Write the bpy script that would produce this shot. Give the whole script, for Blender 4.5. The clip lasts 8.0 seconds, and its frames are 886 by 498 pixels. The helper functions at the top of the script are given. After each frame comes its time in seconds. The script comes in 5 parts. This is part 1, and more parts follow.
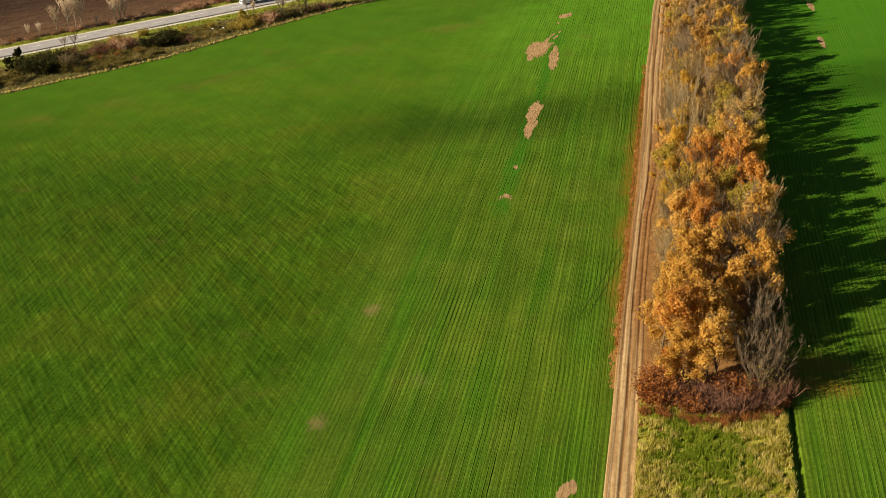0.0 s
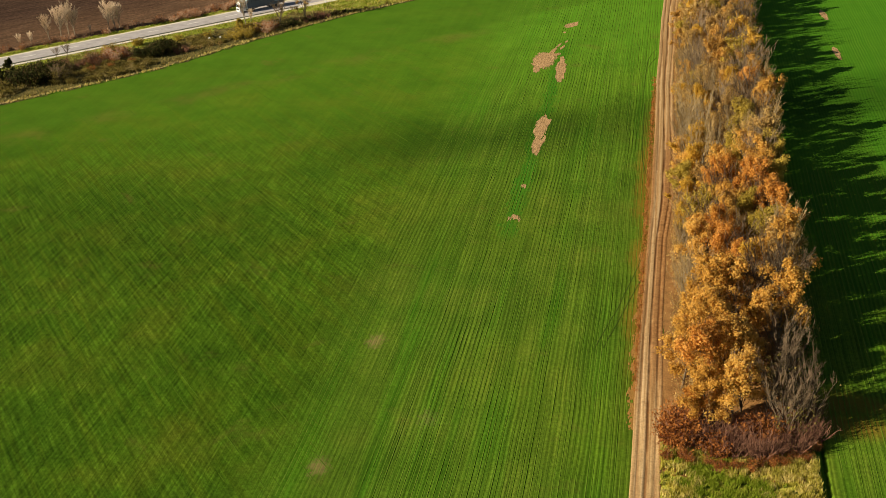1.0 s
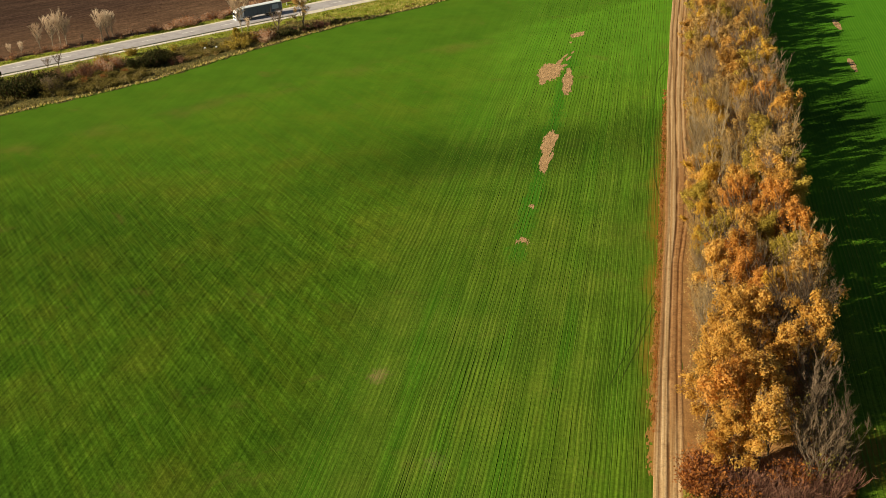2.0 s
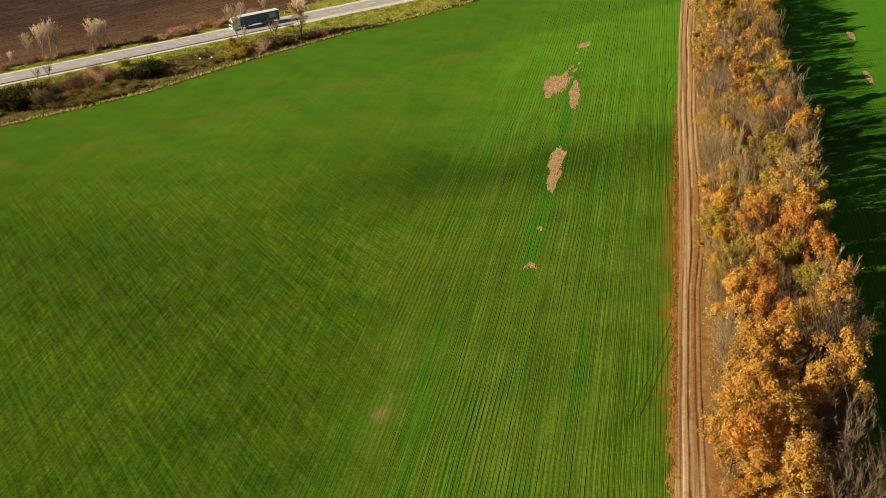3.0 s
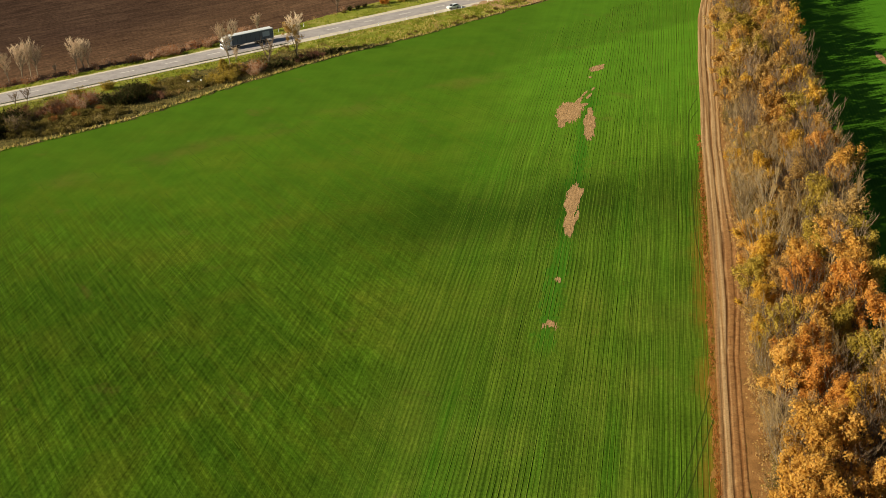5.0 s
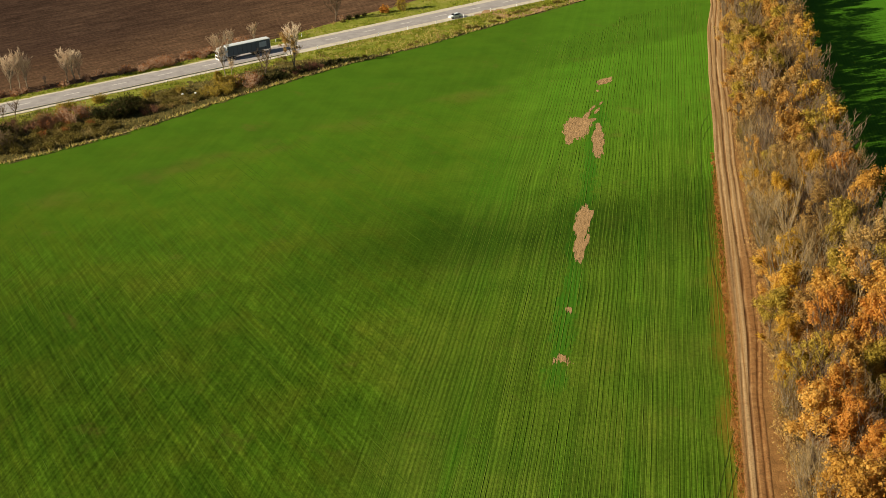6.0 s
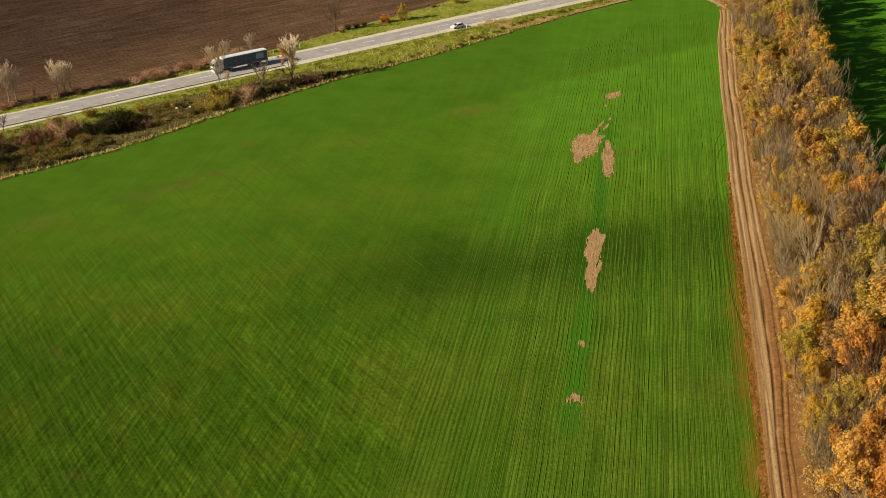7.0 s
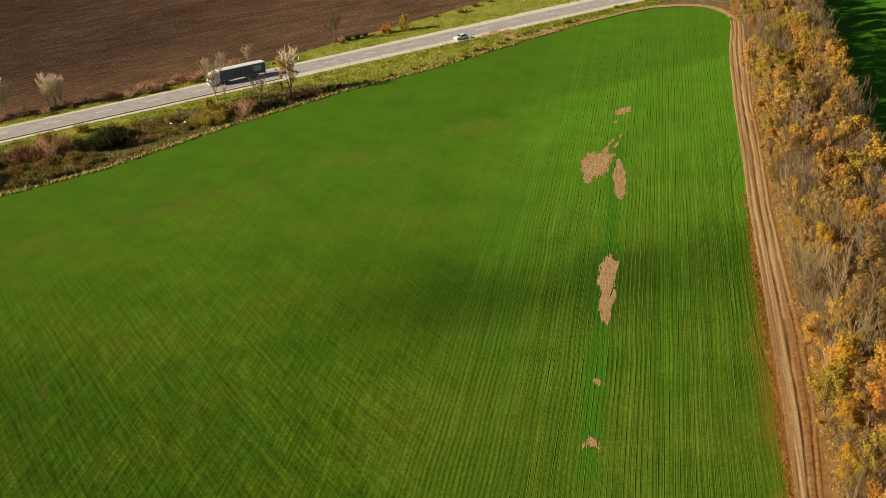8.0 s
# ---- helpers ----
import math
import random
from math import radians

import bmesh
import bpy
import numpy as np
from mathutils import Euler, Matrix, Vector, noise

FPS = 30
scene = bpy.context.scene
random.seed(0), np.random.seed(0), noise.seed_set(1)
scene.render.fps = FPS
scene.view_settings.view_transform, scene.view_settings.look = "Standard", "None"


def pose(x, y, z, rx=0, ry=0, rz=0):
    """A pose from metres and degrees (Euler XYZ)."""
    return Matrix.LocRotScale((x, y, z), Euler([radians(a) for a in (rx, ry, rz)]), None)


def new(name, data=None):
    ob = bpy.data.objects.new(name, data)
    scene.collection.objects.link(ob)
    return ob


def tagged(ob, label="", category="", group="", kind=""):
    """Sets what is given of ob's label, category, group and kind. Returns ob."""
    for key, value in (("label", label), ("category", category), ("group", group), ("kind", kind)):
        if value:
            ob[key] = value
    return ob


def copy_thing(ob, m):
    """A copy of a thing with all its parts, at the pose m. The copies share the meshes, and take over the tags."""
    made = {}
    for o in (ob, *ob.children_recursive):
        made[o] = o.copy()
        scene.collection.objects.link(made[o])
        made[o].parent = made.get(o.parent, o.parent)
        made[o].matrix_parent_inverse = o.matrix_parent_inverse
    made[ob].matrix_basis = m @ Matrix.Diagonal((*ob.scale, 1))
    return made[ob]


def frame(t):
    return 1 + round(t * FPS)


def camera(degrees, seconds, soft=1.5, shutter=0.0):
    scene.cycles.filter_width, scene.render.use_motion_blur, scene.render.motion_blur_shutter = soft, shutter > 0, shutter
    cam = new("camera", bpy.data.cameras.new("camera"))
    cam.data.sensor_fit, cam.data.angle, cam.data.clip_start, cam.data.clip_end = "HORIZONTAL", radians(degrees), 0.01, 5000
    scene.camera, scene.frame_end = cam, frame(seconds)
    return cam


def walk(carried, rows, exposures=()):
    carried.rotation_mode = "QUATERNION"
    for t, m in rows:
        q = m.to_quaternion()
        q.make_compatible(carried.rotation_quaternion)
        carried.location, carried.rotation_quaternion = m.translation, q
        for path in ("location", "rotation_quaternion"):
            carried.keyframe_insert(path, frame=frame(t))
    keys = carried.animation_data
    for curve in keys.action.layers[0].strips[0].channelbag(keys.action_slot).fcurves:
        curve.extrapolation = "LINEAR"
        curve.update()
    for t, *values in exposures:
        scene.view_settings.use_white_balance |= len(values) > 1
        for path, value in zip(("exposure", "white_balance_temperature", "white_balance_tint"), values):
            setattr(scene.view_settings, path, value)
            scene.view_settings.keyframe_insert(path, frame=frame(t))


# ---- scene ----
import itertools

cam = camera(41.0, 8.0, soft=0.9)
# seconds, eye (x, y, z), yaw, pitch, roll
PATH = [
    (0, 0.00, 0.00, 96.00, 10.345, -25.745, 2.993),
    (0.5, -1.75, 5.18, 95.83, 10.297, -25.717, 2.981),
    (1, -3.44, 10.40, 95.65, 10.251, -25.688, 2.966),
    (1.5, -5.09, 15.64, 95.45, 10.204, -25.656, 2.948),
    (2, -6.70, 20.90, 95.23, 10.159, -25.623, 2.927),
    (2.5, -8.29, 26.18, 95.01, 10.115, -25.588, 2.902),
    (3, -9.84, 31.48, 94.78, 10.071, -25.550, 2.875),
    (3.5, -11.38, 36.80, 94.54, 10.029, -25.511, 2.844),
    (4, -12.92, 42.13, 94.31, 9.987, -25.470, 2.810),
    (4.5, -14.44, 47.47, 94.08, 9.946, -25.427, 2.773),
    (5, -15.97, 52.82, 93.86, 9.906, -25.382, 2.733),
    (5.5, -17.51, 58.17, 93.66, 9.867, -25.336, 2.690),
    (6, -19.06, 63.53, 93.46, 9.829, -25.287, 2.644),
    (6.5, -20.64, 68.88, 93.29, 9.792, -25.236, 2.594),
    (7, -22.25, 74.23, 93.14, 9.755, -25.184, 2.541),
    (7.5, -23.89, 79.58, 93.02, 9.720, -25.129, 2.486),
    (8, -25.58, 84.91, 92.92, 9.685, -25.073, 2.427),
]
walk(cam, [(t, pose(x, y, z, 90 + pitch, roll, yaw)) for t, x, y, z, yaw, pitch, roll in PATH],
     exposures=[(0.0, 0.70, 7100, 5), (8.0, 0.49, 7100, 5)])

# ---- sky, sun ----
SHADE = Vector((0.88, 0.47, 0)).normalized()   # the way the shadows fall
ELEV = radians(25)
world = bpy.data.worlds.new("sky")
world.use_nodes = True
scene.world = world
wn = world.node_tree
sky = wn.nodes.new("ShaderNodeTexSky")
sky.sky_type, sky.sun_disc, sky.sun_elevation = "NISHITA", False, ELEV
sky.sun_rotation = math.atan2(-SHADE.x, -SHADE.y)
wn.links.new(sky.outputs[0], wn.nodes["Background"].inputs[0])
wn.nodes["Background"].inputs[1].default_value = 0.029
sun = new("sun", bpy.data.lights.new("sun", "SUN"))
sun.data.energy, sun.data.angle, sun.data.color = 5.0, radians(0.6), (1.0, 0.87, 0.68)
ray = Vector((SHADE.x * math.cos(ELEV), SHADE.y * math.cos(ELEV), -math.sin(ELEV)))
sun.rotation_mode = "QUATERNION"
sun.rotation_quaternion = ray.to_track_quat("-Z", "Y")
sun.location = (-200, 100, 250)


# ---- materials ----
class Nodes:
    """Short hand for a node material."""

    def __init__(self, name, rough=0.9, spec=0.2):
        self.m = bpy.data.materials.new(name)
        self.m.use_nodes = True
        self.t = self.m.node_tree
        self.b = self.t.nodes["Principled BSDF"]
        self.b.inputs["Roughness"].default_value = rough
        self.b.inputs["Specular IOR Level"].default_value = spec

    def add(self, kind, **inputs):
        n = self.t.nodes.new(kind)
        for k, v in inputs.items():
            self.put(n.inputs[k.replace("_", " ")], v)
        return n

    def put(self, socket, v):
        if isinstance(v, bpy.types.NodeSocket):
            self.t.links.new(v, socket)
        elif isinstance(v, tuple) and len(v) == 3 and socket.type == "RGBA":
            socket.default_value = (*v, 1)
        else:
            socket.default_value = v

    def place(self):
        return self.add("ShaderNodeTexCoord").outputs["Object"]

    def noise(self, vec, scale, detail=3.0, rough=0.55, distort=0.0):
        n = self.add("ShaderNodeTexNoise", Vector=vec, Scale=scale, Detail=detail, Roughness=rough, Distortion=distort)
        return n.outputs["Fac"]

    def ramp(self, fac, stops):
        n = self.add("ShaderNodeValToRGB")
        self.put(n.inputs[0], fac)
        el = n.color_ramp.elements
        while len(el) < len(stops):
            el.new(0.5)
        for e, (at, c) in zip(el, stops):
            e.position, e.color = at, (*c, 1) if isinstance(c, tuple) else (c, c, c, 1)
        return n.outputs[0]

    def mix(self, fac, a, b, how="MIX"):
        n = self.add("ShaderNodeMix")
        n.data_type, n.blend_type = "RGBA", how
        self.put(n.inputs[0], fac), self.put(n.inputs[6], a), self.put(n.inputs[7], b)
        return n.outputs[2]

    def math(self, op, a, b=0.0):
        n = self.add("ShaderNodeMath")
        n.operation = op
        self.put(n.inputs[0], a), self.put(n.inputs[1], b)
        return n.outputs[0]

    def scaled(self, vec, sx, sy, sz, rot=0.0):
        n = self.add("ShaderNodeMapping", Vector=vec)
        n.inputs["Scale"].default_value = (sx, sy, sz)
        n.inputs["Rotation"].default_value = (0, 0, rot)
        return n.outputs[0]

    def bump(self, height, strength, distance):
        n = self.add("ShaderNodeBump", Height=height, Strength=strength, Distance=distance)
        self.put(self.b.inputs["Normal"], n.outputs[0])

    def done(self, colour):
        self.put(self.b.inputs["Base Color"], colour)
        return self.m


def smooth_between(n, value, lo, hi):
    r = n.add("ShaderNodeMapRange", Value=value)
    r.interpolation_type = "SMOOTHSTEP"
    r.inputs["From Min"].default_value, r.inputs["From Max"].default_value = lo, hi
    return r.outputs[0]


def crop_material():
    n = Nodes("winter_wheat", 0.95, 0.04)
    p = n.place()
    xyz = n.add("ShaderNodeSeparateXYZ", Vector=p)
    big = n.noise(p, 0.012, 3)
    mid = n.noise(p, 0.06, 4, 0.6)
    streak = n.noise(n.scaled(p, 0.2, 0.012, 1), 1.0, 3, 0.55)
    turned = n.scaled(p, 1, 1, 1, radians(CROSS_ANGLE))
    cross = n.noise(n.scaled(turned, 0.5, 0.02, 1), 1.0, 4, 0.6)
    # drilled rows, a little uneven in strength and line
    grainy = n.noise(n.scaled(p, 3.4, 0.05, 1), 1.0, 3, 0.65)
    wander = n.math("MULTIPLY", n.noise(n.scaled(p, 0.05, 0.03, 1), 1.0, 2), 1.6)
    wave = n.math("SINE", n.math("MULTIPLY", n.math("ADD", xyz.outputs[0], wander), 2 * math.pi / ROW_GAP))
    patchy = smooth_between(n, n.noise(n.scaled(p, 0.12, 0.02, 1), 1.0, 4, 0.6), 0.25, 0.75)
    own = n.math("ADD", n.math("MULTIPLY", smooth_between(n, n.math("ADD", xyz.outputs[0], n.math("MULTIPLY", big, 30.0)), -50, -30), 0.85), 0.15)
    wave = n.math("MULTIPLY", n.math("MULTIPLY", wave, own), n.math("ADD", n.math("MULTIPLY", patchy, 0.26), 0.04))
    lines = n.math("ADD", n.math("MULTIPLY", grainy, 0.7), n.math("ADD", wave, 0.15))
    txyz = n.add("ShaderNodeSeparateXYZ", Vector=turned)
    slant = n.math("SINE", n.math("MULTIPLY", n.math("ADD", txyz.outputs[0], wander), 2 * math.pi / (ROW_GAP * 1.5)))
    slant = n.math("MULTIPLY", slant, n.math("MULTIPLY", smooth_between(n, n.noise(n.scaled(turned, 0.3, 0.05, 1), 1.0, 4, 0.65), 0.4, 0.8), 0.10))
    dashes = n.noise(n.scaled(turned, 1.7, 0.10, 1), 1.0, 4, 0.72)
    cross_lines = n.math("ADD", dashes, slant)
    fine = n.noise(p, 1.6, 5, 0.75)
    c = n.ramp(mid, [(0.25, (0.053, 0.114, 0.009)), (0.5, (0.075, 0.142, 0.012)), (0.78, (0.112, 0.162, 0.018))])
    c = n.mix(n.math("MULTIPLY", smooth_between(n, streak, 0.42, 0.75), 0.6), c, (0.040, 0.165, 0.007))
    c = n.mix(n.math("MULTIPLY", smooth_between(n, big, 0.40, 0.65), 0.5), c, (0.100, 0.155, 0.011))
    # twice-drilled part, thinner and browner
    left = smooth_between(n, n.math("ADD", xyz.outputs[0], n.math("MULTIPLY", mid, 16.0)), -34, -58)
    c = n.mix(n.math("MULTIPLY", left, 0.8), c, n.ramp(mid, [(0.3, (0.042, 0.102, 0.006)), (0.5, (0.060, 0.126, 0.007)), (0.75, (0.096, 0.126, 0.010))]))
    c = n.mix(n.math("MULTIPLY", n.math("MULTIPLY", smooth_between(n, cross, 0.45, 0.7), left), 0.45), c, (0.09, 0.13, 0.008))
    # vignette-like dimming painted into the colour towards the near left
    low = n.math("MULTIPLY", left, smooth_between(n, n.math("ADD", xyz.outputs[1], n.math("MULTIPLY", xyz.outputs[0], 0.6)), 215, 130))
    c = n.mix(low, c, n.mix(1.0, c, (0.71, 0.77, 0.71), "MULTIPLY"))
    # far end turns more vivid, with an exposure-like brightening painted in
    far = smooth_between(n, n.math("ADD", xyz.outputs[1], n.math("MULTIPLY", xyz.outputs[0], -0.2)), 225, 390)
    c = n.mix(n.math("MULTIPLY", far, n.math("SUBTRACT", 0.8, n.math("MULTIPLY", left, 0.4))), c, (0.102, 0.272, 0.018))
    inland = n.math("ADD", n.math("MULTIPLY", xyz.outputs[0], -0.6899), n.math("MULTIPLY", xyz.outputs[1], 0.7239))
    close = n.math("ADD", n.math("MULTIPLY", smooth_between(n, n.math("SUBTRACT", xyz.outputs[1], xyz.outputs[0]), 390, 280), 0.75), 0.25)
    close = n.math("MULTIPLY", close, smooth_between(n, n.math("ADD", inland, n.math("MULTIPLY", mid, 10.0)), 335, 310))
    c = n.mix(close, c, n.mix(1.0, c, n.ramp(lines, [(0.24, (0.66, 0.68, 0.60)), (0.5, 1.0), (0.78, (1.42, 1.34, 1.55))]), "MULTIPLY"))
    beyond = n.math("MULTIPLY", smooth_between(n, xyz.outputs[0], 15, 18), smooth_between(n, xyz.outputs[1], 170, 290))
    close = n.math("MULTIPLY", close, n.math("SUBTRACT", 1.0, n.math("MULTIPLY", beyond, 0.8)))
    hatched = n.math("MULTIPLY", n.math("MULTIPLY", left, smooth_between(n, xyz.outputs[1], 300, 205)), smooth_between(n, n.math("ADD", inland, n.math("MULTIPLY", big, 20.0)), 308, 280))
    c = n.mix(hatched, c, n.mix(1.0, c, n.ramp(cross_lines, [(0.30, 0.62), (0.5, 1.0), (0.70, (1.6, 1.5, 1.7))]), "MULTIPLY"))
    hatch = n.noise(n.scaled(p, 1.5, 0.08, 1), 1.3, 4, 0.72)
    c = n.mix(hatched, c, n.mix(1.0, c, n.ramp(hatch, [(0.30, 0.66), (0.5, 1.0), (0.70, (1.45, 1.38, 1.5))]), "MULTIPLY"))
    c = n.mix(close, c, n.mix(1.0, c, n.ramp(fine, [(0.28, 0.60), (0.5, 1.0), (0.75, 1.45)]), "MULTIPLY"))
    # the headland along the road, and the worn turning line inside it
    o = n.math("ADD", n.math("MULTIPLY", xyz.outputs[0], -0.6899), n.math("MULTIPLY", xyz.outputs[1], 0.7239))
    o = n.math("ADD", o, n.math("MULTIPLY", n.math("SUBTRACT", n.noise(p, 0.05, 3), 0.5), 5.0))
    c = n.mix(n.math("MULTIPLY", smooth_between(n, o, 299, 304), 0.5), c, (0.060, 0.140, 0.010))
    worn = smooth_between(n, n.math("ABSOLUTE", n.math("ADD", o, -298.0)), 7, 1)
    worn = n.math("MULTIPLY", n.math("MULTIPLY", worn, left), smooth_between(n, n.noise(p, 0.07, 4), 0.42, 0.65))
    c = n.mix(n.math("MULTIPLY", worn, 0.35), c, (0.15, 0.115, 0.03))
    broad = n.noise(n.scaled(p, 0.75, 0.014, 1), 1.0, 3, 0.6)
    c = n.mix(n.math("MULTIPLY", n.math("SUBTRACT", 1.0, n.math("MULTIPLY", left, 0.6)), n.math("ADD", n.math("MULTIPLY", close, 0.7), 0.3)), c, n.mix(1.0, c, n.ramp(broad, [(0.3, (0.74, 0.80, 0.74)), (0.5, 1.0), (0.7, (1.34, 1.24, 1.3))]), "MULTIPLY"))
    broad = n.noise(n.scaled(turned, 0.62, 0.03, 1), 1.0, 4, 0.65)
    c = n.mix(hatched, c, n.mix(1.0, c, n.ramp(broad, [(0.3, (0.88, 0.89, 0.86)), (0.5, 1.0), (0.7, (1.16, 1.12, 1.18))]), "MULTIPLY"))
    c = n.mix(1.0, c, n.ramp(n.noise(p, 0.13, 6, 0.65), [(0.3, 0.88), (0.5, 1.0), (0.72, 1.12)]), "MULTIPLY")
    # roundish darker part at the field's left, with a ragged edge
    ex = n.math("MULTIPLY", n.math("ADD", xyz.outputs[0], 108.0), 0.8)
    ey = n.math("ADD", xyz.outputs[1], -214.0)
    from_middle = n.math("SQRT", n.math("ADD", n.math("MULTIPLY", ex, ex), n.math("MULTIPLY", ey, ey)))
    from_middle = n.math("ADD", from_middle, n.math("MULTIPLY", n.math("SUBTRACT", n.noise(p, 0.05, 4), 0.5), 36.0))
    c = n.mix(smooth_between(n, from_middle, 36, 8), c, n.mix(1.0, c, (0.82, 0.87, 0.84), "MULTIPLY"))
    # thin stand where the soil shows
    thin = n.noise(p, 0.09, 5, 0.65, 0.4)
    c = n.mix(n.math("MULTIPLY", smooth_between(n, thin, 0.58, 0.80), 0.4), c, (0.15, 0.11, 0.03))
    # soft worn spots
    for cx, cy in ((-48.6, 137.0), (-48.6, 171.0), (-36.0, 150.0)):
        dx = n.math("MULTIPLY", n.math("ADD", xyz.outputs[0], -cx), 1.6)
        dy = n.math("ADD", xyz.outputs[1], -cy)
        d = n.math("SQRT", n.math("ADD", n.math("MULTIPLY", dx, dx), n.math("MULTIPLY", dy, dy)))
        d = n.math("ADD", d, n.math("MULTIPLY", n.math("SUBTRACT", n.noise(p, 0.8, 5, 0.75), 0.5), 7.0))
        c = n.mix(n.math("MULTIPLY", smooth_between(n, d, 3.2, 0.4), 0.5 if cx < -40 else 0.2), c, (0.30, 0.20, 0.10))
    # russet fringe beside the track
    fringe = n.math("ADD", xyz.outputs[0], n.math("MULTIPLY", n.noise(p, 0.09, 4, 0.7), 6.0))
    fringe = n.math("MULTIPLY", smooth_between(n, fringe, -7.2, -4.2), smooth_between(n, n.math("ABSOLUTE", n.math("ADD", xyz.outputs[1], -225.0)), 75, 35))
    fringe = n.math("MULTIPLY", fringe, smooth_between(n, xyz.outputs[0], -5.0, -6.5))
    c = n.mix(n.math("MULTIPLY", fringe, 0.6), c, (0.26, 0.125, 0.02))
    spot = n.math("MULTIPLY", smooth_between(n, n.math("ABSOLUTE", n.math("ADD", xyz.outputs[0], -23.5)), 7, 2), smooth_between(n, n.math("ABSOLUTE", n.math("ADD", xyz.outputs[1], -157.0)), 8, 2))
    c = n.mix(n.math("MULTIPLY", spot, smooth_between(n, mid, 0.3, 0.6)), c, (0.20, 0.125, 0.02))
    # fresher stand beyond the trees
    fresh = n.math("MULTIPLY", smooth_between(n, xyz.outputs[0], 19, 24), smooth_between(n, xyz.outputs[1], 165, 230))
    c = n.mix(n.math("MULTIPLY", fresh, 0.65), c, (0.045, 0.170, 0.010))
    # lush line between the bare patches
    lush = n.math("ABSOLUTE", n.math("ADD", n.math("ADD", xyz.outputs[0], 32.6), n.math("MULTIPLY", n.math("SUBTRACT", n.noise(n.scaled(p, 1, 0.35, 1), 0.45, 5, 0.7), 0.5), 9.0)))
    lush = n.math("MULTIPLY", smooth_between(n, lush, 2.4, 0.6), smooth_between(n, xyz.outputs[1], 208, 216))
    lush = n.math("MULTIPLY", lush, smooth_between(n, xyz.outputs[1], 352, 330))
    c = n.mix(n.math("MULTIPLY", lush, 0.65), c, (0.034, 0.165, 0.010))
    # a slanting band of cloud-like shade painted into the crop colour
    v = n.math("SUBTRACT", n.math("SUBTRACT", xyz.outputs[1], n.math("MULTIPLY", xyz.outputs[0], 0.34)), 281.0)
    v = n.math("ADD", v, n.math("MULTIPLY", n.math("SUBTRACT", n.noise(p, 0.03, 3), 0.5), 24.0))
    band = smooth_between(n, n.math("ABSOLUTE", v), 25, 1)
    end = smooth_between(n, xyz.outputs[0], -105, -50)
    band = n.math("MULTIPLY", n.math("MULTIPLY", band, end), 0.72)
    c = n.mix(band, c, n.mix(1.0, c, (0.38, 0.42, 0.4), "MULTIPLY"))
    n.bump(n.math("MULTIPLY", n.math("ADD", fine, lines), close), 0.7, 0.10)
    return n.done(c)


def simple(name, stops, scale, detail=4, rough=0.9, bump=0.0, dist=0.05, spec=0.08, stretch=None):
    n = Nodes(name, rough, spec)
    p = n.place()
    if stretch:
        p = n.scaled(p, *stretch)
    f = n.noise(p, scale, detail, 0.65)
    g = n.noise(p, scale * 9, 3, 0.6)
    f2 = n.mix(0.35, f, g)
    c = n.ramp(f2, stops)
    if bump:
        n.bump(g, bump, dist)
    return n.done(c)


def leaf_material(name, stops, through_light=0.35):
    n = Nodes(name, 0.8, 0.08)
    island = n.add("ShaderNodeNewGeometry").outputs["Random Per Island"]
    whole = n.add("ShaderNodeObjectInfo").outputs["Random"]
    spray = smooth_between(n, n.noise(n.place(), 0.75, 2), 0.34, 0.66)
    mixed = n.math("ADD", n.math("MULTIPLY", island, 0.30), n.math("MULTIPLY", whole, 0.34))
    c = n.ramp(n.math("ADD", mixed, n.math("MULTIPLY", spray, 0.36)), stops)
    n.put(n.b.inputs["Base Color"], c)
    tr = n.add("ShaderNodeBsdfTranslucent", Color=c)
    mx = n.add("ShaderNodeMixShader", Fac=through_light)
    n.t.links.new(n.b.outputs[0], mx.inputs[1])
    n.t.links.new(tr.outputs[0], mx.inputs[2])
    n.t.links.new(mx.outputs[0], n.t.nodes["Material Output"].inputs[0])
    return n.m


def paint(name, colour, rough=0.45, spec=0.5, metal=0.0):
    n = Nodes(name, rough, spec)
    n.b.inputs["Metallic"].default_value = metal
    p = n.place()
    f = n.noise(p, 1.7, 5, 0.65)
    dirty = tuple(k * 0.85 + 0.01 for k in colour)
    return n.done(n.mix(smooth_between(n, f, 0.45, 0.8), colour, dirty))


CROSS_ANGLE = 140
ROW_GAP = 0.72
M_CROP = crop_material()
M_ROW = leaf_material("wheat_row", [(0.0, (0.056, 0.125, 0.006)), (0.5, (0.088, 0.172, 0.011)), (1.0, (0.155, 0.225, 0.030))], 0.15)
M_ROW2 = leaf_material("slant_wheat_row", [(0.0, (0.038, 0.086, 0.004)), (0.5, (0.052, 0.106, 0.005)), (1.0, (0.080, 0.126, 0.008))], 0.1)
M_SOIL = simple("bare_soil", [(0.3, (0.20, 0.13, 0.055)), (0.52, (0.46, 0.29, 0.15)), (0.75, (0.58, 0.40, 0.23))], 1.6, 5, 0.95, 0.9, 0.1, stretch=(1.6, 0.18, 1))
M_DIRT = simple("lane_dirt", [(0.28, (0.22, 0.125, 0.06)), (0.42, (0.38, 0.235, 0.125)), (0.58, (0.47, 0.31, 0.18)), (0.72, (0.56, 0.41, 0.26))], 1.5, 5, 0.95, 0.7, 0.06, stretch=(1, 0.06, 1))


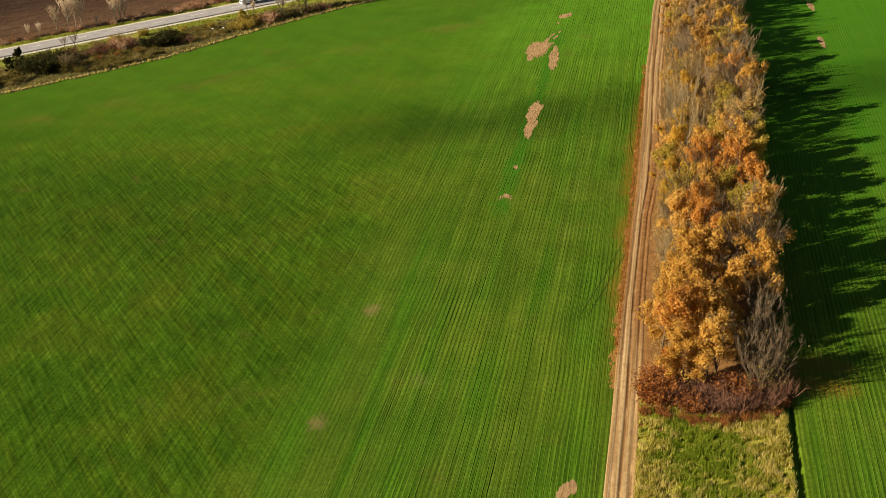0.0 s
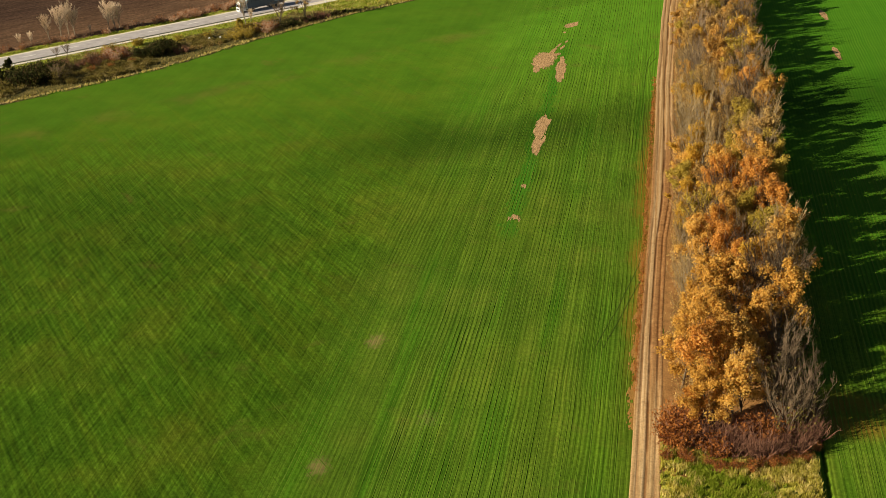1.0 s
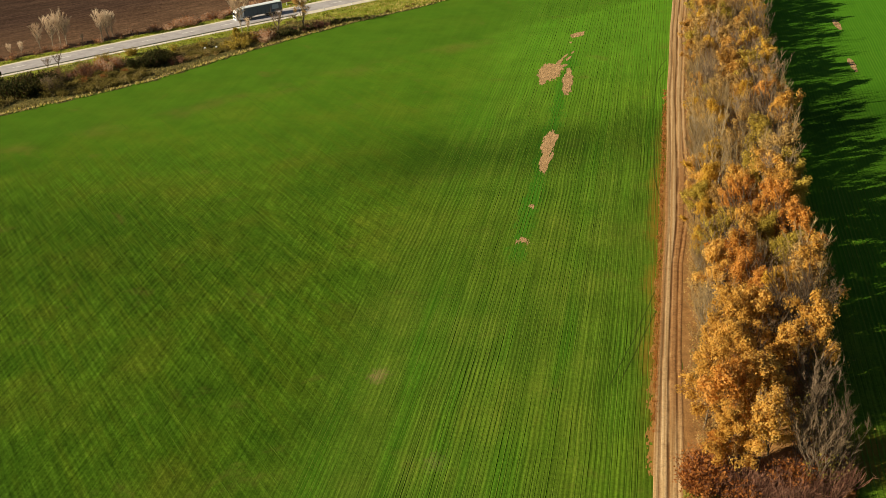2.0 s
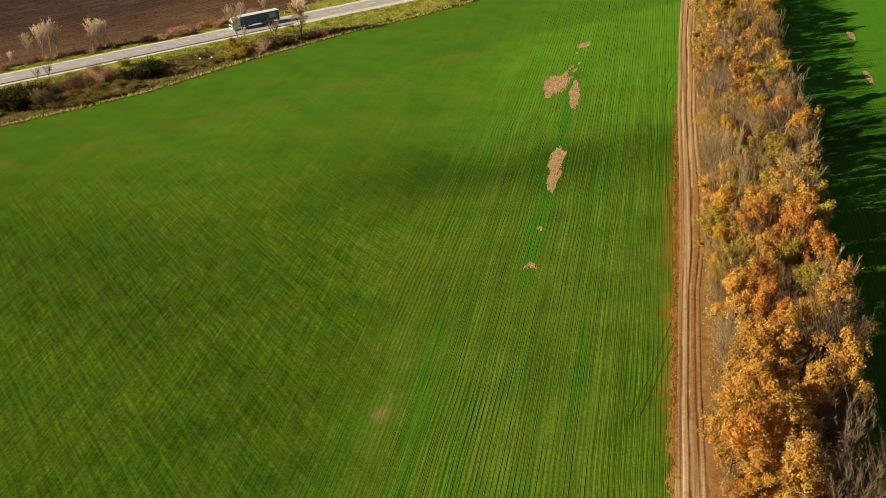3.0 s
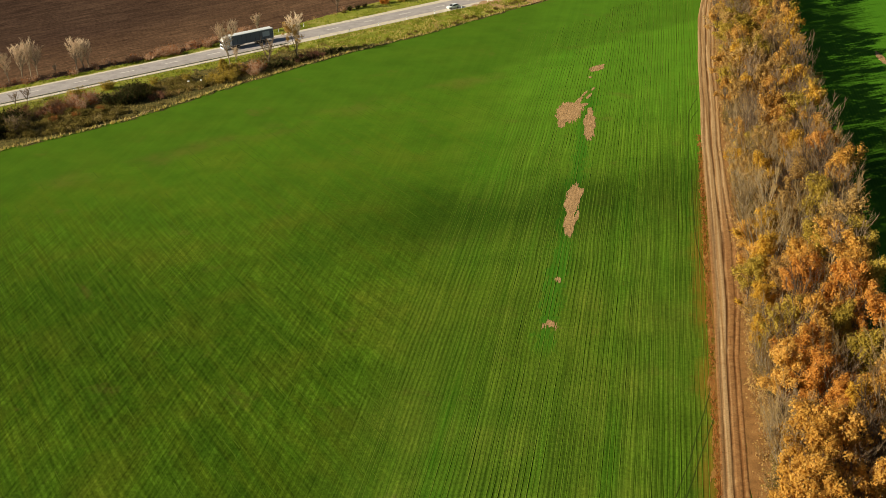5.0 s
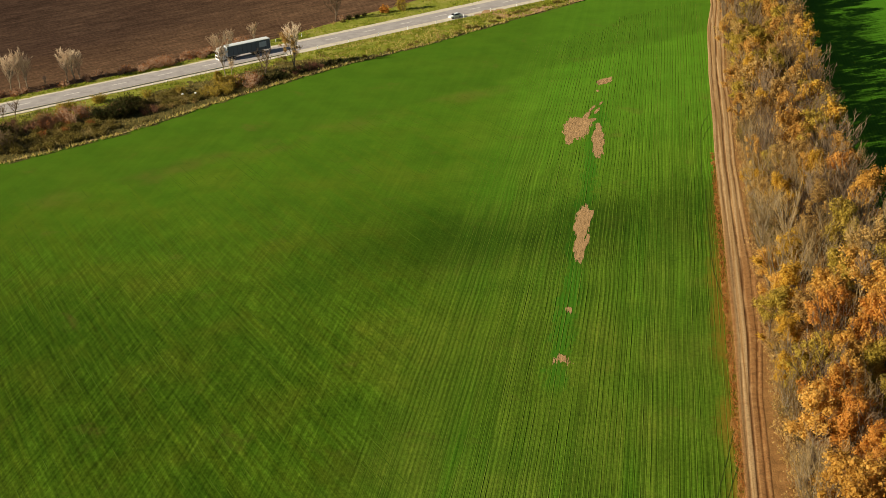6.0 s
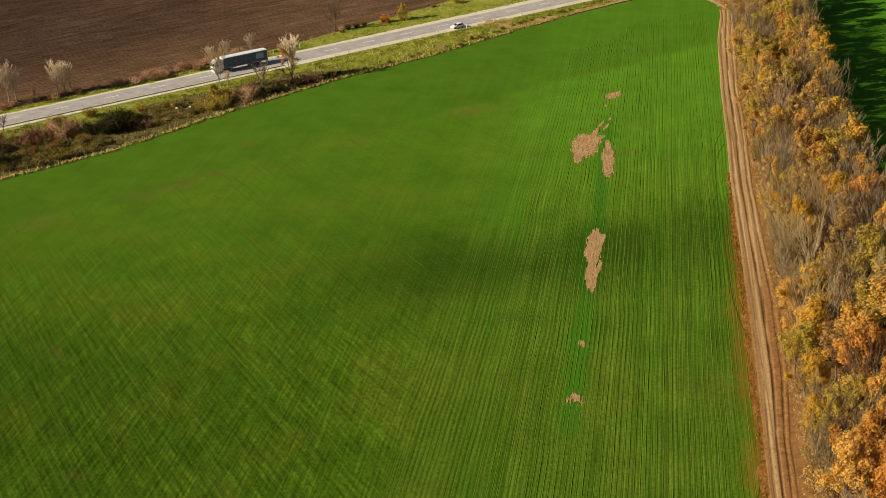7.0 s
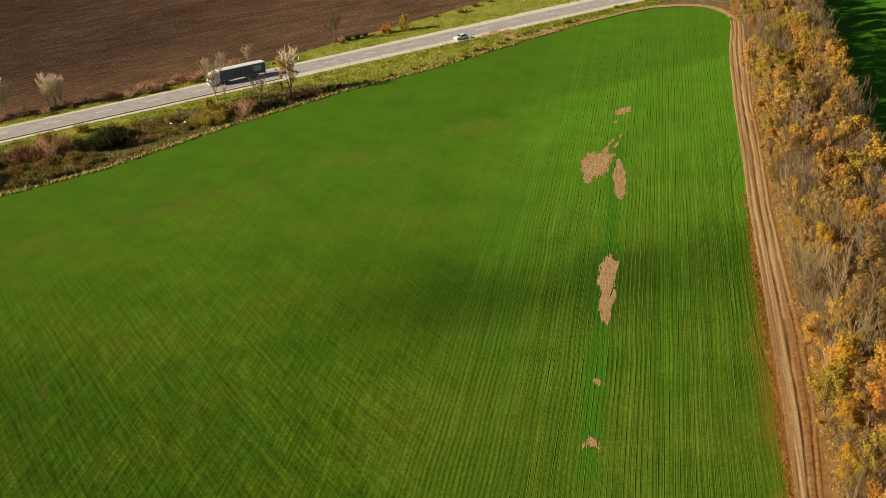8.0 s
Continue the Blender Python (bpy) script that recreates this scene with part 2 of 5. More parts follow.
def track_material():
    """Pale wheel lanes, dark rut lines and fallen leaves between them."""
    n = Nodes("track_dirt", 0.95, 0.06)
    p = n.place()
    xyz = n.add("ShaderNodeSeparateXYZ", Vector=p)
    y = xyz.outputs[1]
    a = n.add("ShaderNodeAttribute")
    a.attribute_name = "across"
    a = n.math("ADD", a.outputs["Fac"], n.math("MULTIPLY", n.math("SUBTRACT", n.noise(n.scaled(p, 0.35, 0.05, 1), 1.0, 4, 0.6), 0.5), 0.12))
    long = n.noise(n.scaled(p, 2.4, 0.016, 1), 1.0, 5, 0.7, 0.5)
    fine = n.noise(p, 3.0, 5, 0.7)
    pale = n.ramp(long, [(0.34, (0.25, 0.14, 0.06)), (0.48, (0.40, 0.255, 0.125)), (0.68, (0.56, 0.40, 0.235))])
    pale = n.mix(smooth_between(n, y, 172, 140), pale, n.mix(1.0, pale, (1.25, 1.3, 1.32), "MULTIPLY"))
    leafy = n.ramp(n.noise(p, 1.1, 6, 0.7), [(0.3, (0.16, 0.075, 0.03)), (0.5, (0.30, 0.145, 0.055)), (0.7, (0.38, 0.225, 0.10))])
    # leaves lie thick on the inner half of the middle stretch and down the crown of the far one
    middle = n.math("MULTIPLY", smooth_between(n, y, 152, 178), smooth_between(n, y, 292, 250))
    inner = smooth_between(n, n.math("ABSOLUTE", n.math("ADD", a, -0.80)), 0.42, 0.20)
    rim = smooth_between(n, a, 0.16, 0.04)
    cover = n.math("MULTIPLY", middle, n.math("MAXIMUM", inner, rim))
    cover = n.math("MAXIMUM", cover, n.math("MULTIPLY", smooth_between(n, n.noise(p, 0.5, 5, 0.7), 0.5, 0.72), 0.45))
    cover = n.math("MAXIMUM", cover, n.math("MULTIPLY", smooth_between(n, a, 0.86, 1.0), 0.8))
    c = n.mix(n.math("MULTIPLY", cover, 0.9), pale, leafy)
    c = n.mix(1.0, c, n.ramp(fine, [(0.3, 0.66), (0.5, 1.0), (0.75, 1.26)]), "MULTIPLY")
    for at, lo, hi, deep in ((0.49, 0.08, 0.02, 0.85), (0.80, 0.07, 0.02, 0.65), (0.20, 0.07, 0.02, 0.55)):
        rut = smooth_between(n, n.math("ABSOLUTE", n.math("ADD", a, -at)), lo, hi)
        rut = n.math("MULTIPLY", rut, smooth_between(n, n.noise(n.scaled(p, 0.2, 0.06, 1), 1.0 + at, 4, 0.6), 0.34, 0.56))
        c = n.mix(n.math("MULTIPLY", rut, deep), c, n.mix(1.0, c, (0.36, 0.26, 0.20), "MULTIPLY"))
    n.bump(n.math("ADD", fine, long), 0.7, 0.07)
    return n.done(c)


M_TRACK = track_material()
M_WEED = simple("dry_weeds", [(0.3, (0.26, 0.13, 0.04)), (0.5, (0.38, 0.20, 0.06)), (0.7, (0.28, 0.22, 0.05))], 0.9, 5, 0.9, 0.9, 0.15)
M_LITTER = simple("leaf_litter", [(0.3, (0.13, 0.07, 0.028)), (0.5, (0.30, 0.155, 0.058)), (0.7, (0.43, 0.24, 0.095))], 0.5, 6, 0.9, 0.9, 0.15)
M_MEADOW = simple("strip_grass", [(0.3, (0.19, 0.24, 0.015)), (0.5, (0.36, 0.35, 0.05)), (0.7, (0.56, 0.48, 0.16))], 0.35, 6, 0.9, 0.9, 0.15)
M_VERGE = simple("verge_grass", [(0.3, (0.14, 0.185, 0.022)), (0.5, (0.25, 0.28, 0.042)), (0.7, (0.44, 0.39, 0.13))], 0.16, 6, 0.9, 0.9, 0.15)
M_SCRUB = simple("dry_scrub", [(0.3, (0.05, 0.05, 0.018)), (0.5, (0.12, 0.105, 0.035)), (0.7, (0.27, 0.21, 0.08))], 0.25, 6, 0.9, 0.9, 0.2)
M_RUT = simple("pressed_wheat", [(0.3, (0.024, 0.056, 0.006)), (0.7, (0.075, 0.105, 0.018))], 0.9, 4, 0.95)
M_MARGIN_SHADE = simple("margin_shade", [(0.3, (0.06, 0.06, 0.02)), (0.6, (0.14, 0.12, 0.045)), (0.8, (0.24, 0.19, 0.08))], 0.6, 5, 0.95, 0.9, 0.15)
M_DULLGRASS = simple("dull_grass", [(0.3, (0.09, 0.075, 0.03)), (0.5, (0.19, 0.14, 0.06)), (0.7, (0.32, 0.24, 0.11))], 0.4, 6, 0.95, 0.9, 0.15)
M_STRAW = simple("straw_grass", [(0.3, (0.20, 0.14, 0.06)), (0.5, (0.38, 0.29, 0.14)), (0.7, (0.52, 0.42, 0.22))], 0.5, 6, 0.95, 0.9, 0.15)
def plough_material():
    n = Nodes("ploughed_soil", 0.95, 0.06)
    p = n.place()
    turned = n.scaled(p, 1, 1, 1, radians(-43.6))
    streak = n.noise(n.scaled(turned, 0.012, 0.22, 1), 1.0, 5, 0.65)
    line = n.noise(n.scaled(turned, 0.12, 1.1, 1), 1.0, 4, 0.7)
    fine = n.noise(p, 1.3, 6, 0.75)
    c = n.ramp(n.noise(p, 0.02, 4), [(0.3, (0.118, 0.068, 0.043)), (0.7, (0.182, 0.109, 0.066))])
    # shade painted into the soil colour, away from the road on the left
    d = n.add("ShaderNodeSeparateXYZ", Vector=turned)
    soil_shade = n.math("MULTIPLY", smooth_between(n, n.math("ADD", d.outputs[1], n.math("MULTIPLY", streak, 30.0)), 410, 445), smooth_between(n, d.outputs[0], 235, 130))
    c = n.mix(soil_shade, c, n.mix(1.0, c, (0.52, 0.52, 0.60), "MULTIPLY"))
    for f, lo, hi in ((streak, 0.78, 1.25), (line, 0.62, 1.5), (fine, 0.55, 1.55)):
        c = n.mix(1.0, c, n.ramp(f, [(0.3, lo), (0.5, 1.0), (0.72, hi)]), "MULTIPLY")
    n.bump(n.math("ADD", fine, line), 0.9, 0.2)
    return n.done(c)


M_PLOUGH = plough_material()
M_ASPHALT = simple("worn_asphalt", [(0.3, (0.29, 0.27, 0.29)), (0.5, (0.41, 0.39, 0.41)), (0.7, (0.52, 0.495, 0.51))], 0.35, 6, 0.85, 0.3, 0.02)
M_GRAVEL = simple("pale_gravel", [(0.3, (0.52, 0.47, 0.39)), (0.5, (0.66, 0.61, 0.53)), (0.7, (0.78, 0.73, 0.65))], 0.6, 6, 0.95, 0.6, 0.05)
M_LINE = simple("road_paint", [(0.3, (0.62, 0.62, 0.60)), (0.6, (0.82, 0.82, 0.80))], 2.0, 4, 0.7)
M_BARK = simple("grey_brown_bark", [(0.3, (0.10, 0.075, 0.055)), (0.7, (0.22, 0.175, 0.13))], 3.0, 4, 0.9, 0.5, 0.03)
M_PALEBARK = simple("pale_bark", [(0.3, (0.22, 0.18, 0.13)), (0.7, (0.46, 0.40, 0.31))], 3.0, 4, 0.9, 0.4, 0.03)
M_TWIG = leaf_material("tan_twigs", [(0.0, (0.16, 0.105, 0.05)), (0.5, (0.29, 0.205, 0.10)), (1.0, (0.44, 0.325, 0.175))], 0.05)
M_GREYTWIG = leaf_material("grey_twigs", [(0.0, (0.085, 0.058, 0.04)), (0.5, (0.17, 0.12, 0.08)), (1.0, (0.35, 0.265, 0.18))], 0.05)
M_STALK = leaf_material("dry_stalks", [(0.0, (0.11, 0.09, 0.03)), (0.4, (0.26, 0.21, 0.07)), (0.8, (0.52, 0.41, 0.19)), (1.0, (0.36, 0.21, 0.09))], 0.2)
M_REDTWIG = leaf_material("maroon_twigs", [(0.0, (0.10, 0.048, 0.036)), (0.5, (0.21, 0.105, 0.072)), (1.0, (0.36, 0.185, 0.12))], 0.1)
LEAF = {
    "orange": leaf_material("orange_leaves", [(0.0, (0.38, 0.19, 0.035)), (0.5, (0.64, 0.37, 0.085)), (1.0, (0.82, 0.55, 0.18))], 0.42),
    "gold": leaf_material("golden_leaves", [(0.0, (0.40, 0.225, 0.03)), (0.5, (0.63, 0.385, 0.06)), (1.0, (0.78, 0.54, 0.13))], 0.42),
    "olive": leaf_material("olive_leaves", [(0.0, (0.24, 0.185, 0.03)), (0.5, (0.44, 0.33, 0.06)), (1.0, (0.64, 0.47, 0.11))], 0.42),
    "rust": leaf_material("rust_leaves", [(0.0, (0.38, 0.155, 0.03)), (0.5, (0.62, 0.295, 0.065)), (1.0, (0.77, 0.45, 0.14))], 0.42),
    "scrub": leaf_material("brown_olive_leaves", [(0.0, (0.11, 0.095, 0.025)), (0.5, (0.19, 0.155, 0.04)), (1.0, (0.30, 0.23, 0.07))]),
    "amber": leaf_material("amber_leaves", [(0.0, (0.34, 0.175, 0.04)), (0.5, (0.57, 0.325, 0.085)), (1.0, (0.72, 0.48, 0.17))], 0.42),
    "tan": leaf_material("tan_leaves", [(0.0, (0.32, 0.19, 0.065)), (0.5, (0.50, 0.325, 0.115)), (1.0, (0.64, 0.46, 0.20))], 0.4),
    "dark": leaf_material("dark_green_leaves", [(0.0, (0.02, 0.025, 0.008)), (0.5, (0.045, 0.05, 0.014)), (1.0, (0.12, 0.10, 0.02))], 0.15),
    "russet": leaf_material("russet_leaves", [(0.0, (0.22, 0.075, 0.025)), (0.5, (0.38, 0.145, 0.04)), (1.0, (0.52, 0.25, 0.08))]),
}
M_PALETWIG = leaf_material("pale_twigs", [(0.0, (0.56, 0.43, 0.31)), (0.5, (0.70, 0.56, 0.42)), (1.0, (0.82, 0.69, 0.54))], 0.05)
M_PINKTWIG = leaf_material("reddish_twigs", [(0.0, (0.30, 0.18, 0.12)), (0.5, (0.46, 0.30, 0.21)), (1.0, (0.60, 0.43, 0.31))], 0.05)
M_BLADE = leaf_material("dry_grass", [(0.0, (0.26, 0.28, 0.03)), (0.4, (0.50, 0.44, 0.09)), (0.8, (0.76, 0.63, 0.28)), (1.0, (0.40, 0.24, 0.10))], 0.4)
M_GREENBLADE = leaf_material("green_grass", [(0.0, (0.16, 0.25, 0.015)), (0.6, (0.30, 0.36, 0.04)), (1.0, (0.58, 0.48, 0.14))], 0.4)
M_VERGEBLADE = leaf_material("verge_blades", [(0.0, (0.14, 0.22, 0.015)), (0.6, (0.29, 0.33, 0.04)), (1.0, (0.54, 0.45, 0.15))], 0.3)
M_WHITE = paint("white_paint", (0.80, 0.87, 0.95))
M_CURTAIN = paint("blue_grey_curtain", (0.07, 0.105, 0.15), 0.6)
M_PANEL = paint("pale_grey_panel", (0.26, 0.36, 0.46), 0.6)
M_BLACK = paint("black_rubber", (0.02, 0.02, 0.02), 0.8)
M_STEEL = paint("galvanised_steel", (0.35, 0.36, 0.36), 0.5, 0.5, 0.6)
M_GLASS = paint("dark_glass", (0.015, 0.02, 0.025), 0.08, 0.6)
M_RED = paint("red_lens", (0.45, 0.02, 0.02), 0.3)


# ---- mesh helpers ----
class Build:
    """Collects faces, then becomes one mesh."""

    def __init__(self):
        self.v, self.f = [], []

    def face(self, pts):
        k = len(self.v)
        self.v += [tuple(q) for q in pts]
        self.f.append(tuple(range(k, k + len(pts))))

    def box(self, x0, y0, z0, x1, y1, z1, cut=0.0):
        """A box with its upright edges and top rim cut by cut metres."""
        k = len(self.v)
        c = cut
        for z, d in ((z0, 0), (z1 - c, 0), (z1, c)) if c else ((z0, 0), (z1, 0)):
            ring = [(x0 + c, y0), (x1 - c, y0), (x1, y0 + c), (x1, y1 - c), (x1 - c, y1), (x0 + c, y1), (x0, y1 - c), (x0, y0 + c)] if c else [(x0, y0), (x1, y0), (x1, y1), (x0, y1)]
            mx, my = (x0 + x1) / 2, (y0 + y1) / 2
            for x, y in ring:
                self.v.append((x - math.copysign(d, x - mx), y - math.copysign(d, y - my), z))
        m = 8 if c else 4
        rings = 3 if c else 2
        for r in range(rings - 1):
            for i in range(m):
                j = (i + 1) % m
                self.f.append((k + r * m + i, k + r * m + j, k + (r + 1) * m + j, k + (r + 1) * m + i))
        self.f.append(tuple(k + i for i in reversed(range(m))))
        self.f.append(tuple(k + (rings - 1) * m + i for i in range(m)))

    def tube(self, pts, radii, sides=5, cap=False):
        k = len(self.v)
        pts = [Vector(q) for q in pts]
        for i, (q, r) in enumerate(zip(pts, radii)):
            d = (pts[min(i + 1, len(pts) - 1)] - pts[max(i - 1, 0)])
            d = d.normalized() if d.length > 1e-6 else Vector((0, 0, 1))
            a = d.orthogonal().normalized()
            b = d.cross(a)
            for s in range(sides):
                w = 2 * math.pi * s / sides
                self.v.append(tuple(q + (a * math.cos(w) + b * math.sin(w)) * r))
        for i in range(len(pts) - 1):
            for s in range(sides):
                t = (s + 1) % sides
                self.f.append((k + i * sides + s, k + i * sides + t, k + (i + 1) * sides + t, k + (i + 1) * sides + s))
        if cap:
            self.f.append(tuple(k + s for s in reversed(range(sides))))
            self.f.append(tuple(k + (len(pts) - 1) * sides + s for s in range(sides)))

    def spike(self, p0, p1, r):
        """A thin three-sided twig."""
        p0, p1 = Vector(p0), Vector(p1)
        d = (p1 - p0).normalized()
        a = d.orthogonal().normalized() * r
        b = d.cross(a)
        k = len(self.v)
        self.v += [tuple(p0 + a), tuple(p0 - a * 0.5 + b * 0.87), tuple(p0 - a * 0.5 - b * 0.87), tuple(p1)]
        self.f += [(k, k + 1, k + 3), (k + 1, k + 2, k + 3), (k + 2, k, k + 3)]

    def leaf(self, p, size, rng, out=None):
        n = Vector((rng.gauss(0, 1), rng.gauss(0, 1), rng.gauss(0.6, 1)))
        n = (n * 0.45 + out if out is not None else n).normalized()
        a = n.orthogonal().normalized()
        a = Matrix.Rotation(rng.uniform(0, 6.28), 3, n) @ a
        b = n.cross(a)
        a, b, p = a * size * 0.66, b * size * 0.56, Vector(p)
        k = len(self.v)
        self.v += [tuple(p - a), tuple(p + a * 0.6 - b), tuple(p + a * 0.6 + b)]
        self.f.append((k, k + 1, k + 2))

    def mesh(self, name, material, smooth=False):
        me = bpy.data.meshes.new(name)
        me.from_pydata(self.v, [], self.f)
        if smooth:
            me.polygons.foreach_set("use_smooth", [True] * len(me.polygons))
        me.materials.append(material)
        return me


def part(name, b, material, parent=None, label="", smooth=False):
    ob = new(name, b.mesh(name, material, smooth))
    ob.parent = parent
    return tagged(ob, label)


def sheet(name, us, vs, at, material, label, category, keep=None, kind="structure", smooth=True):
    """A sheet over a grid of parameters: at(u, v) gives the place; keep(u, v) says which cells stay."""
    b = Build()
    nu, nv = len(us), len(vs)
    b.v = [tuple(at(u, v)) for v in vs for u in us]
    for j in range(nv - 1):
        for i in range(nu - 1):
            if keep is None or keep((us[i] + us[i + 1]) / 2, (vs[j] + vs[j + 1]) / 2):
                b.f.append((j * nu + i, j * nu + i + 1, (j + 1) * nu + i + 1, (j + 1) * nu + i))
    ob = part(name, b, material, None, "", smooth)
    return tagged(ob, label, category, "", kind)


def steps(lo, hi, n):
    return [lo + (hi - lo) * i / n for i in range(n + 1)]


def bumps(x, y, size, seed=0.0):
    return noise.noise(Vector((x / size, y / size, seed)))


# ---- the lie of the land ----
ROAD_D = Vector((0.7239, 0.6899))
ROAD_N = Vector((-0.6899, 0.7239))
ROAD_Z = 0.30


def road_at(s, o):
    return ROAD_D * s + ROAD_N * o


def to_road(x, y):
    q = Vector((x, y))
    return q.dot(ROAD_D), q.dot(ROAD_N)


EDGE = [(-2000, 327), (64, 327.5), (97, 328), (113, 329), (129, 333), (145, 337), (162, 339.8), (180, 342.8), (213, 344.8), (240, 349), (263, 351.3), (288, 355), (320, 357), (2000, 357)]
PLOUGH = [(-2000, 379), (90, 379), (123, 378), (145, 378), (165, 380.5), (184, 382.4), (205, 387), (226, 390), (265, 398), (330, 404), (2000, 404)]


def along(table, s):
    for (s0, o0), (s1, o1) in zip(table, table[1:]):
        if s <= s1:
            return o0 + (o1 - o0) * (s - s0) / (s1 - s0)
    return table[-1][1]


TRACK_FIELD_SIDE = [(0, -6.7), (145, -6.8), (173, -6.8), (198, -6.4), (231, -6.1), (274, -6.2), (304, -6.5), (332, -6.2), (368, -6.1), (413, -5.3), (441, -3.4), (3000, -3.2)]
TRACK_TREE_SIDE = [(0, -2.7), (150, -2.7), (180, -3.1), (212, -2.8), (231, -1.6), (255, -1.1), (274, -1.6), (304, -2.3), (332, -1.6), (368, -1.7), (413, -0.5), (441, 0.5), (3000, 0.6)]


def land(x, y):
    """Height of the ground: gentle swells and the ditch beside the trees."""
    s, o = to_road(x, y)
    field = min(max((along(EDGE, s) - o) / 25, 0), 1)
    z = field * 0.35 * bumps(x, y, 60)
    d = abs(x - 18.3 - 0.25 * bumps(x, y, 9, 3))
    if d < 0.6 and y < 490:
        z -= 0.75 * (1 - d / 0.6)
    return z


def ground():
    xs = sorted(set([-3000, -1800, -900, -500, -350] + steps(-260, -10, 50) + steps(-9, -1, 64) + steps(0, 16, 8) + steps(16.6, 20, 24) + steps(22, 80, 20) + [120, 200, 400, 900, 1800, 3000]))
    ys = sorted(set([-3000, -1500, -700, -300, -100, 0, 60] + steps(100, 520, 140) + [560, 620, 700, 900, 1300, 2000, 3000]))
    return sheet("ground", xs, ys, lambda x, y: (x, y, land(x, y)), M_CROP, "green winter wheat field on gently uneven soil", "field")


GROUND = ground()


def wheat_row(parent, x, y, dx, dy, length, inside, tall, step=3.0, material=None):
    """One low drilled ridge of young wheat that starts at (x, y) and runs along (dx, dy)."""
    b = Build()
    last = None
    for i in range(int(length / step) + 1):
        t = i * step
        w = 0.07 * bumps(x, t, 9, 2) + 0.22 * bumps(x * 0.2, t + y, 40, 4)
        px, py = x + dx * t + dy * w, y + dy * t - dx * w
        h = tall * (1 + 0.9 * bumps(px * 0.5, py * 0.06, 1.0, 8) + 1.1 * bumps(px * 2.1, py * 0.09, 1.0, 3))
        if h < tall * (0.45 if material is None else 1.0) or not inside(px, py):
            last = None
            continue
        z = land(px, py)
        k = len(b.v)
        b.v += [(px - dy * 0.11, py + dx * 0.11, z - 0.02), (px, py, z + h), (px + dy * 0.11, py - dx * 0.11, z - 0.02)]
        if last is not None:
            b.f += [(last, last + 1, k + 1, k), (last + 1, last + 2, k + 2, k + 1)]
        last = k
    if b.f:
        part("wheat_row", b, material or M_ROW, parent)


# bare patches, each of one or more lobes: (x, y, half width, half length, turn)
PATCHES = [
    [(-32.7, 360.6, 1.55, 3.3, -24), (-31.4, 363.4, 0.5, 1.6, -20)],
    [(-37.2, 325.5, 3.1, 7.4, 0), (-35.7, 332.5, 0.7, 4.5, -10), (-34.4, 339.5, 0.35, 2.8, -14), (-38.5, 318.0, 0.9, 4.5, 4), (-34.2, 330.5, 0.8, 1.8, -30), (-33.2, 337.5, 0.35, 2.4, -12), (-32.6, 343, 0.3, 1.4, -10)],
    [(-31.8, 316.5, 1.35, 9.2, 2), (-32.2, 325.0, 0.6, 3.6, 6)],
    [(-32.4, 271.5, 1.45, 8.8, 0), (-31.2, 275.0, 0.7, 3.2, -6), (-32.2, 260.5, 1.05, 7.0, 2), (-31.0, 264.0, 0.4, 2.6, -3)],
    [(-32.1, 236.5, 0.6, 1.3, 0)], [(-32.2, 220, 1.25, 1.5, 0)], [(-11.8, 125.2, 0.9, 2.2, -10), (-10.9, 126.0, 0.6, 1.6, 8)], [(-33.9, 353, 0.35, 0.7, 0)], [(40.6, 332, 0.9, 6, 3)], [(41.4, 372, 0.9, 6, 3)],
]


def patch_value(x, y):
    best = -9
    for cx, cy, a, l, turn in itertools.chain(*PATCHES):
        dx, dy = x - cx, y - cy
        if abs(dx) > 14 or abs(dy) > 18:
            continue
        c, s = math.cos(radians(turn)), math.sin(radians(turn))
        u, w = (dx * c + dy * s) / a, (-dx * s + dy * c) / l
        faint = 0.8 if 210 < cy < 240 else 0.0
        best = max(best, 1 - faint * 0.35 - math.hypot(u, w) + (0.16 + faint) * bumps(x * 1.7, y * 0.5, 1.0, 9) + 0.22 * bumps(x, y, 3.5, 1) + 0.12 * bumps(x * 4, y * 1.2, 1.0, 4) + (0.22 + faint * 0.5) * bumps(x * 5.5, y * 0.3, 1.0, 6))
    return best


def in_left_field(x, y):
    s, o = to_road(x, y)
    return o < along(EDGE, s) - 24 - 6 * bumps(x, y, 15, 6) and x < along(TRACK_FIELD_SIDE, y) - (0.9 if 150 < y < 300 else 0.35) and y < 462 - 18 * max(0, 1 - abs(x + 7) / 22) and patch_value(x, y) < 0.12 + 0.3 * bumps(x * 3.1, y * 0.15, 1.0, 12)


def in_right_field(x, y):
    return x > 19.6 and y < 250 + 20 * bumps(x, y, 9, 3) and patch_value(x, y) < 0.12 + 0.3 * bumps(x * 3.1, y * 0.15, 1.0, 12)


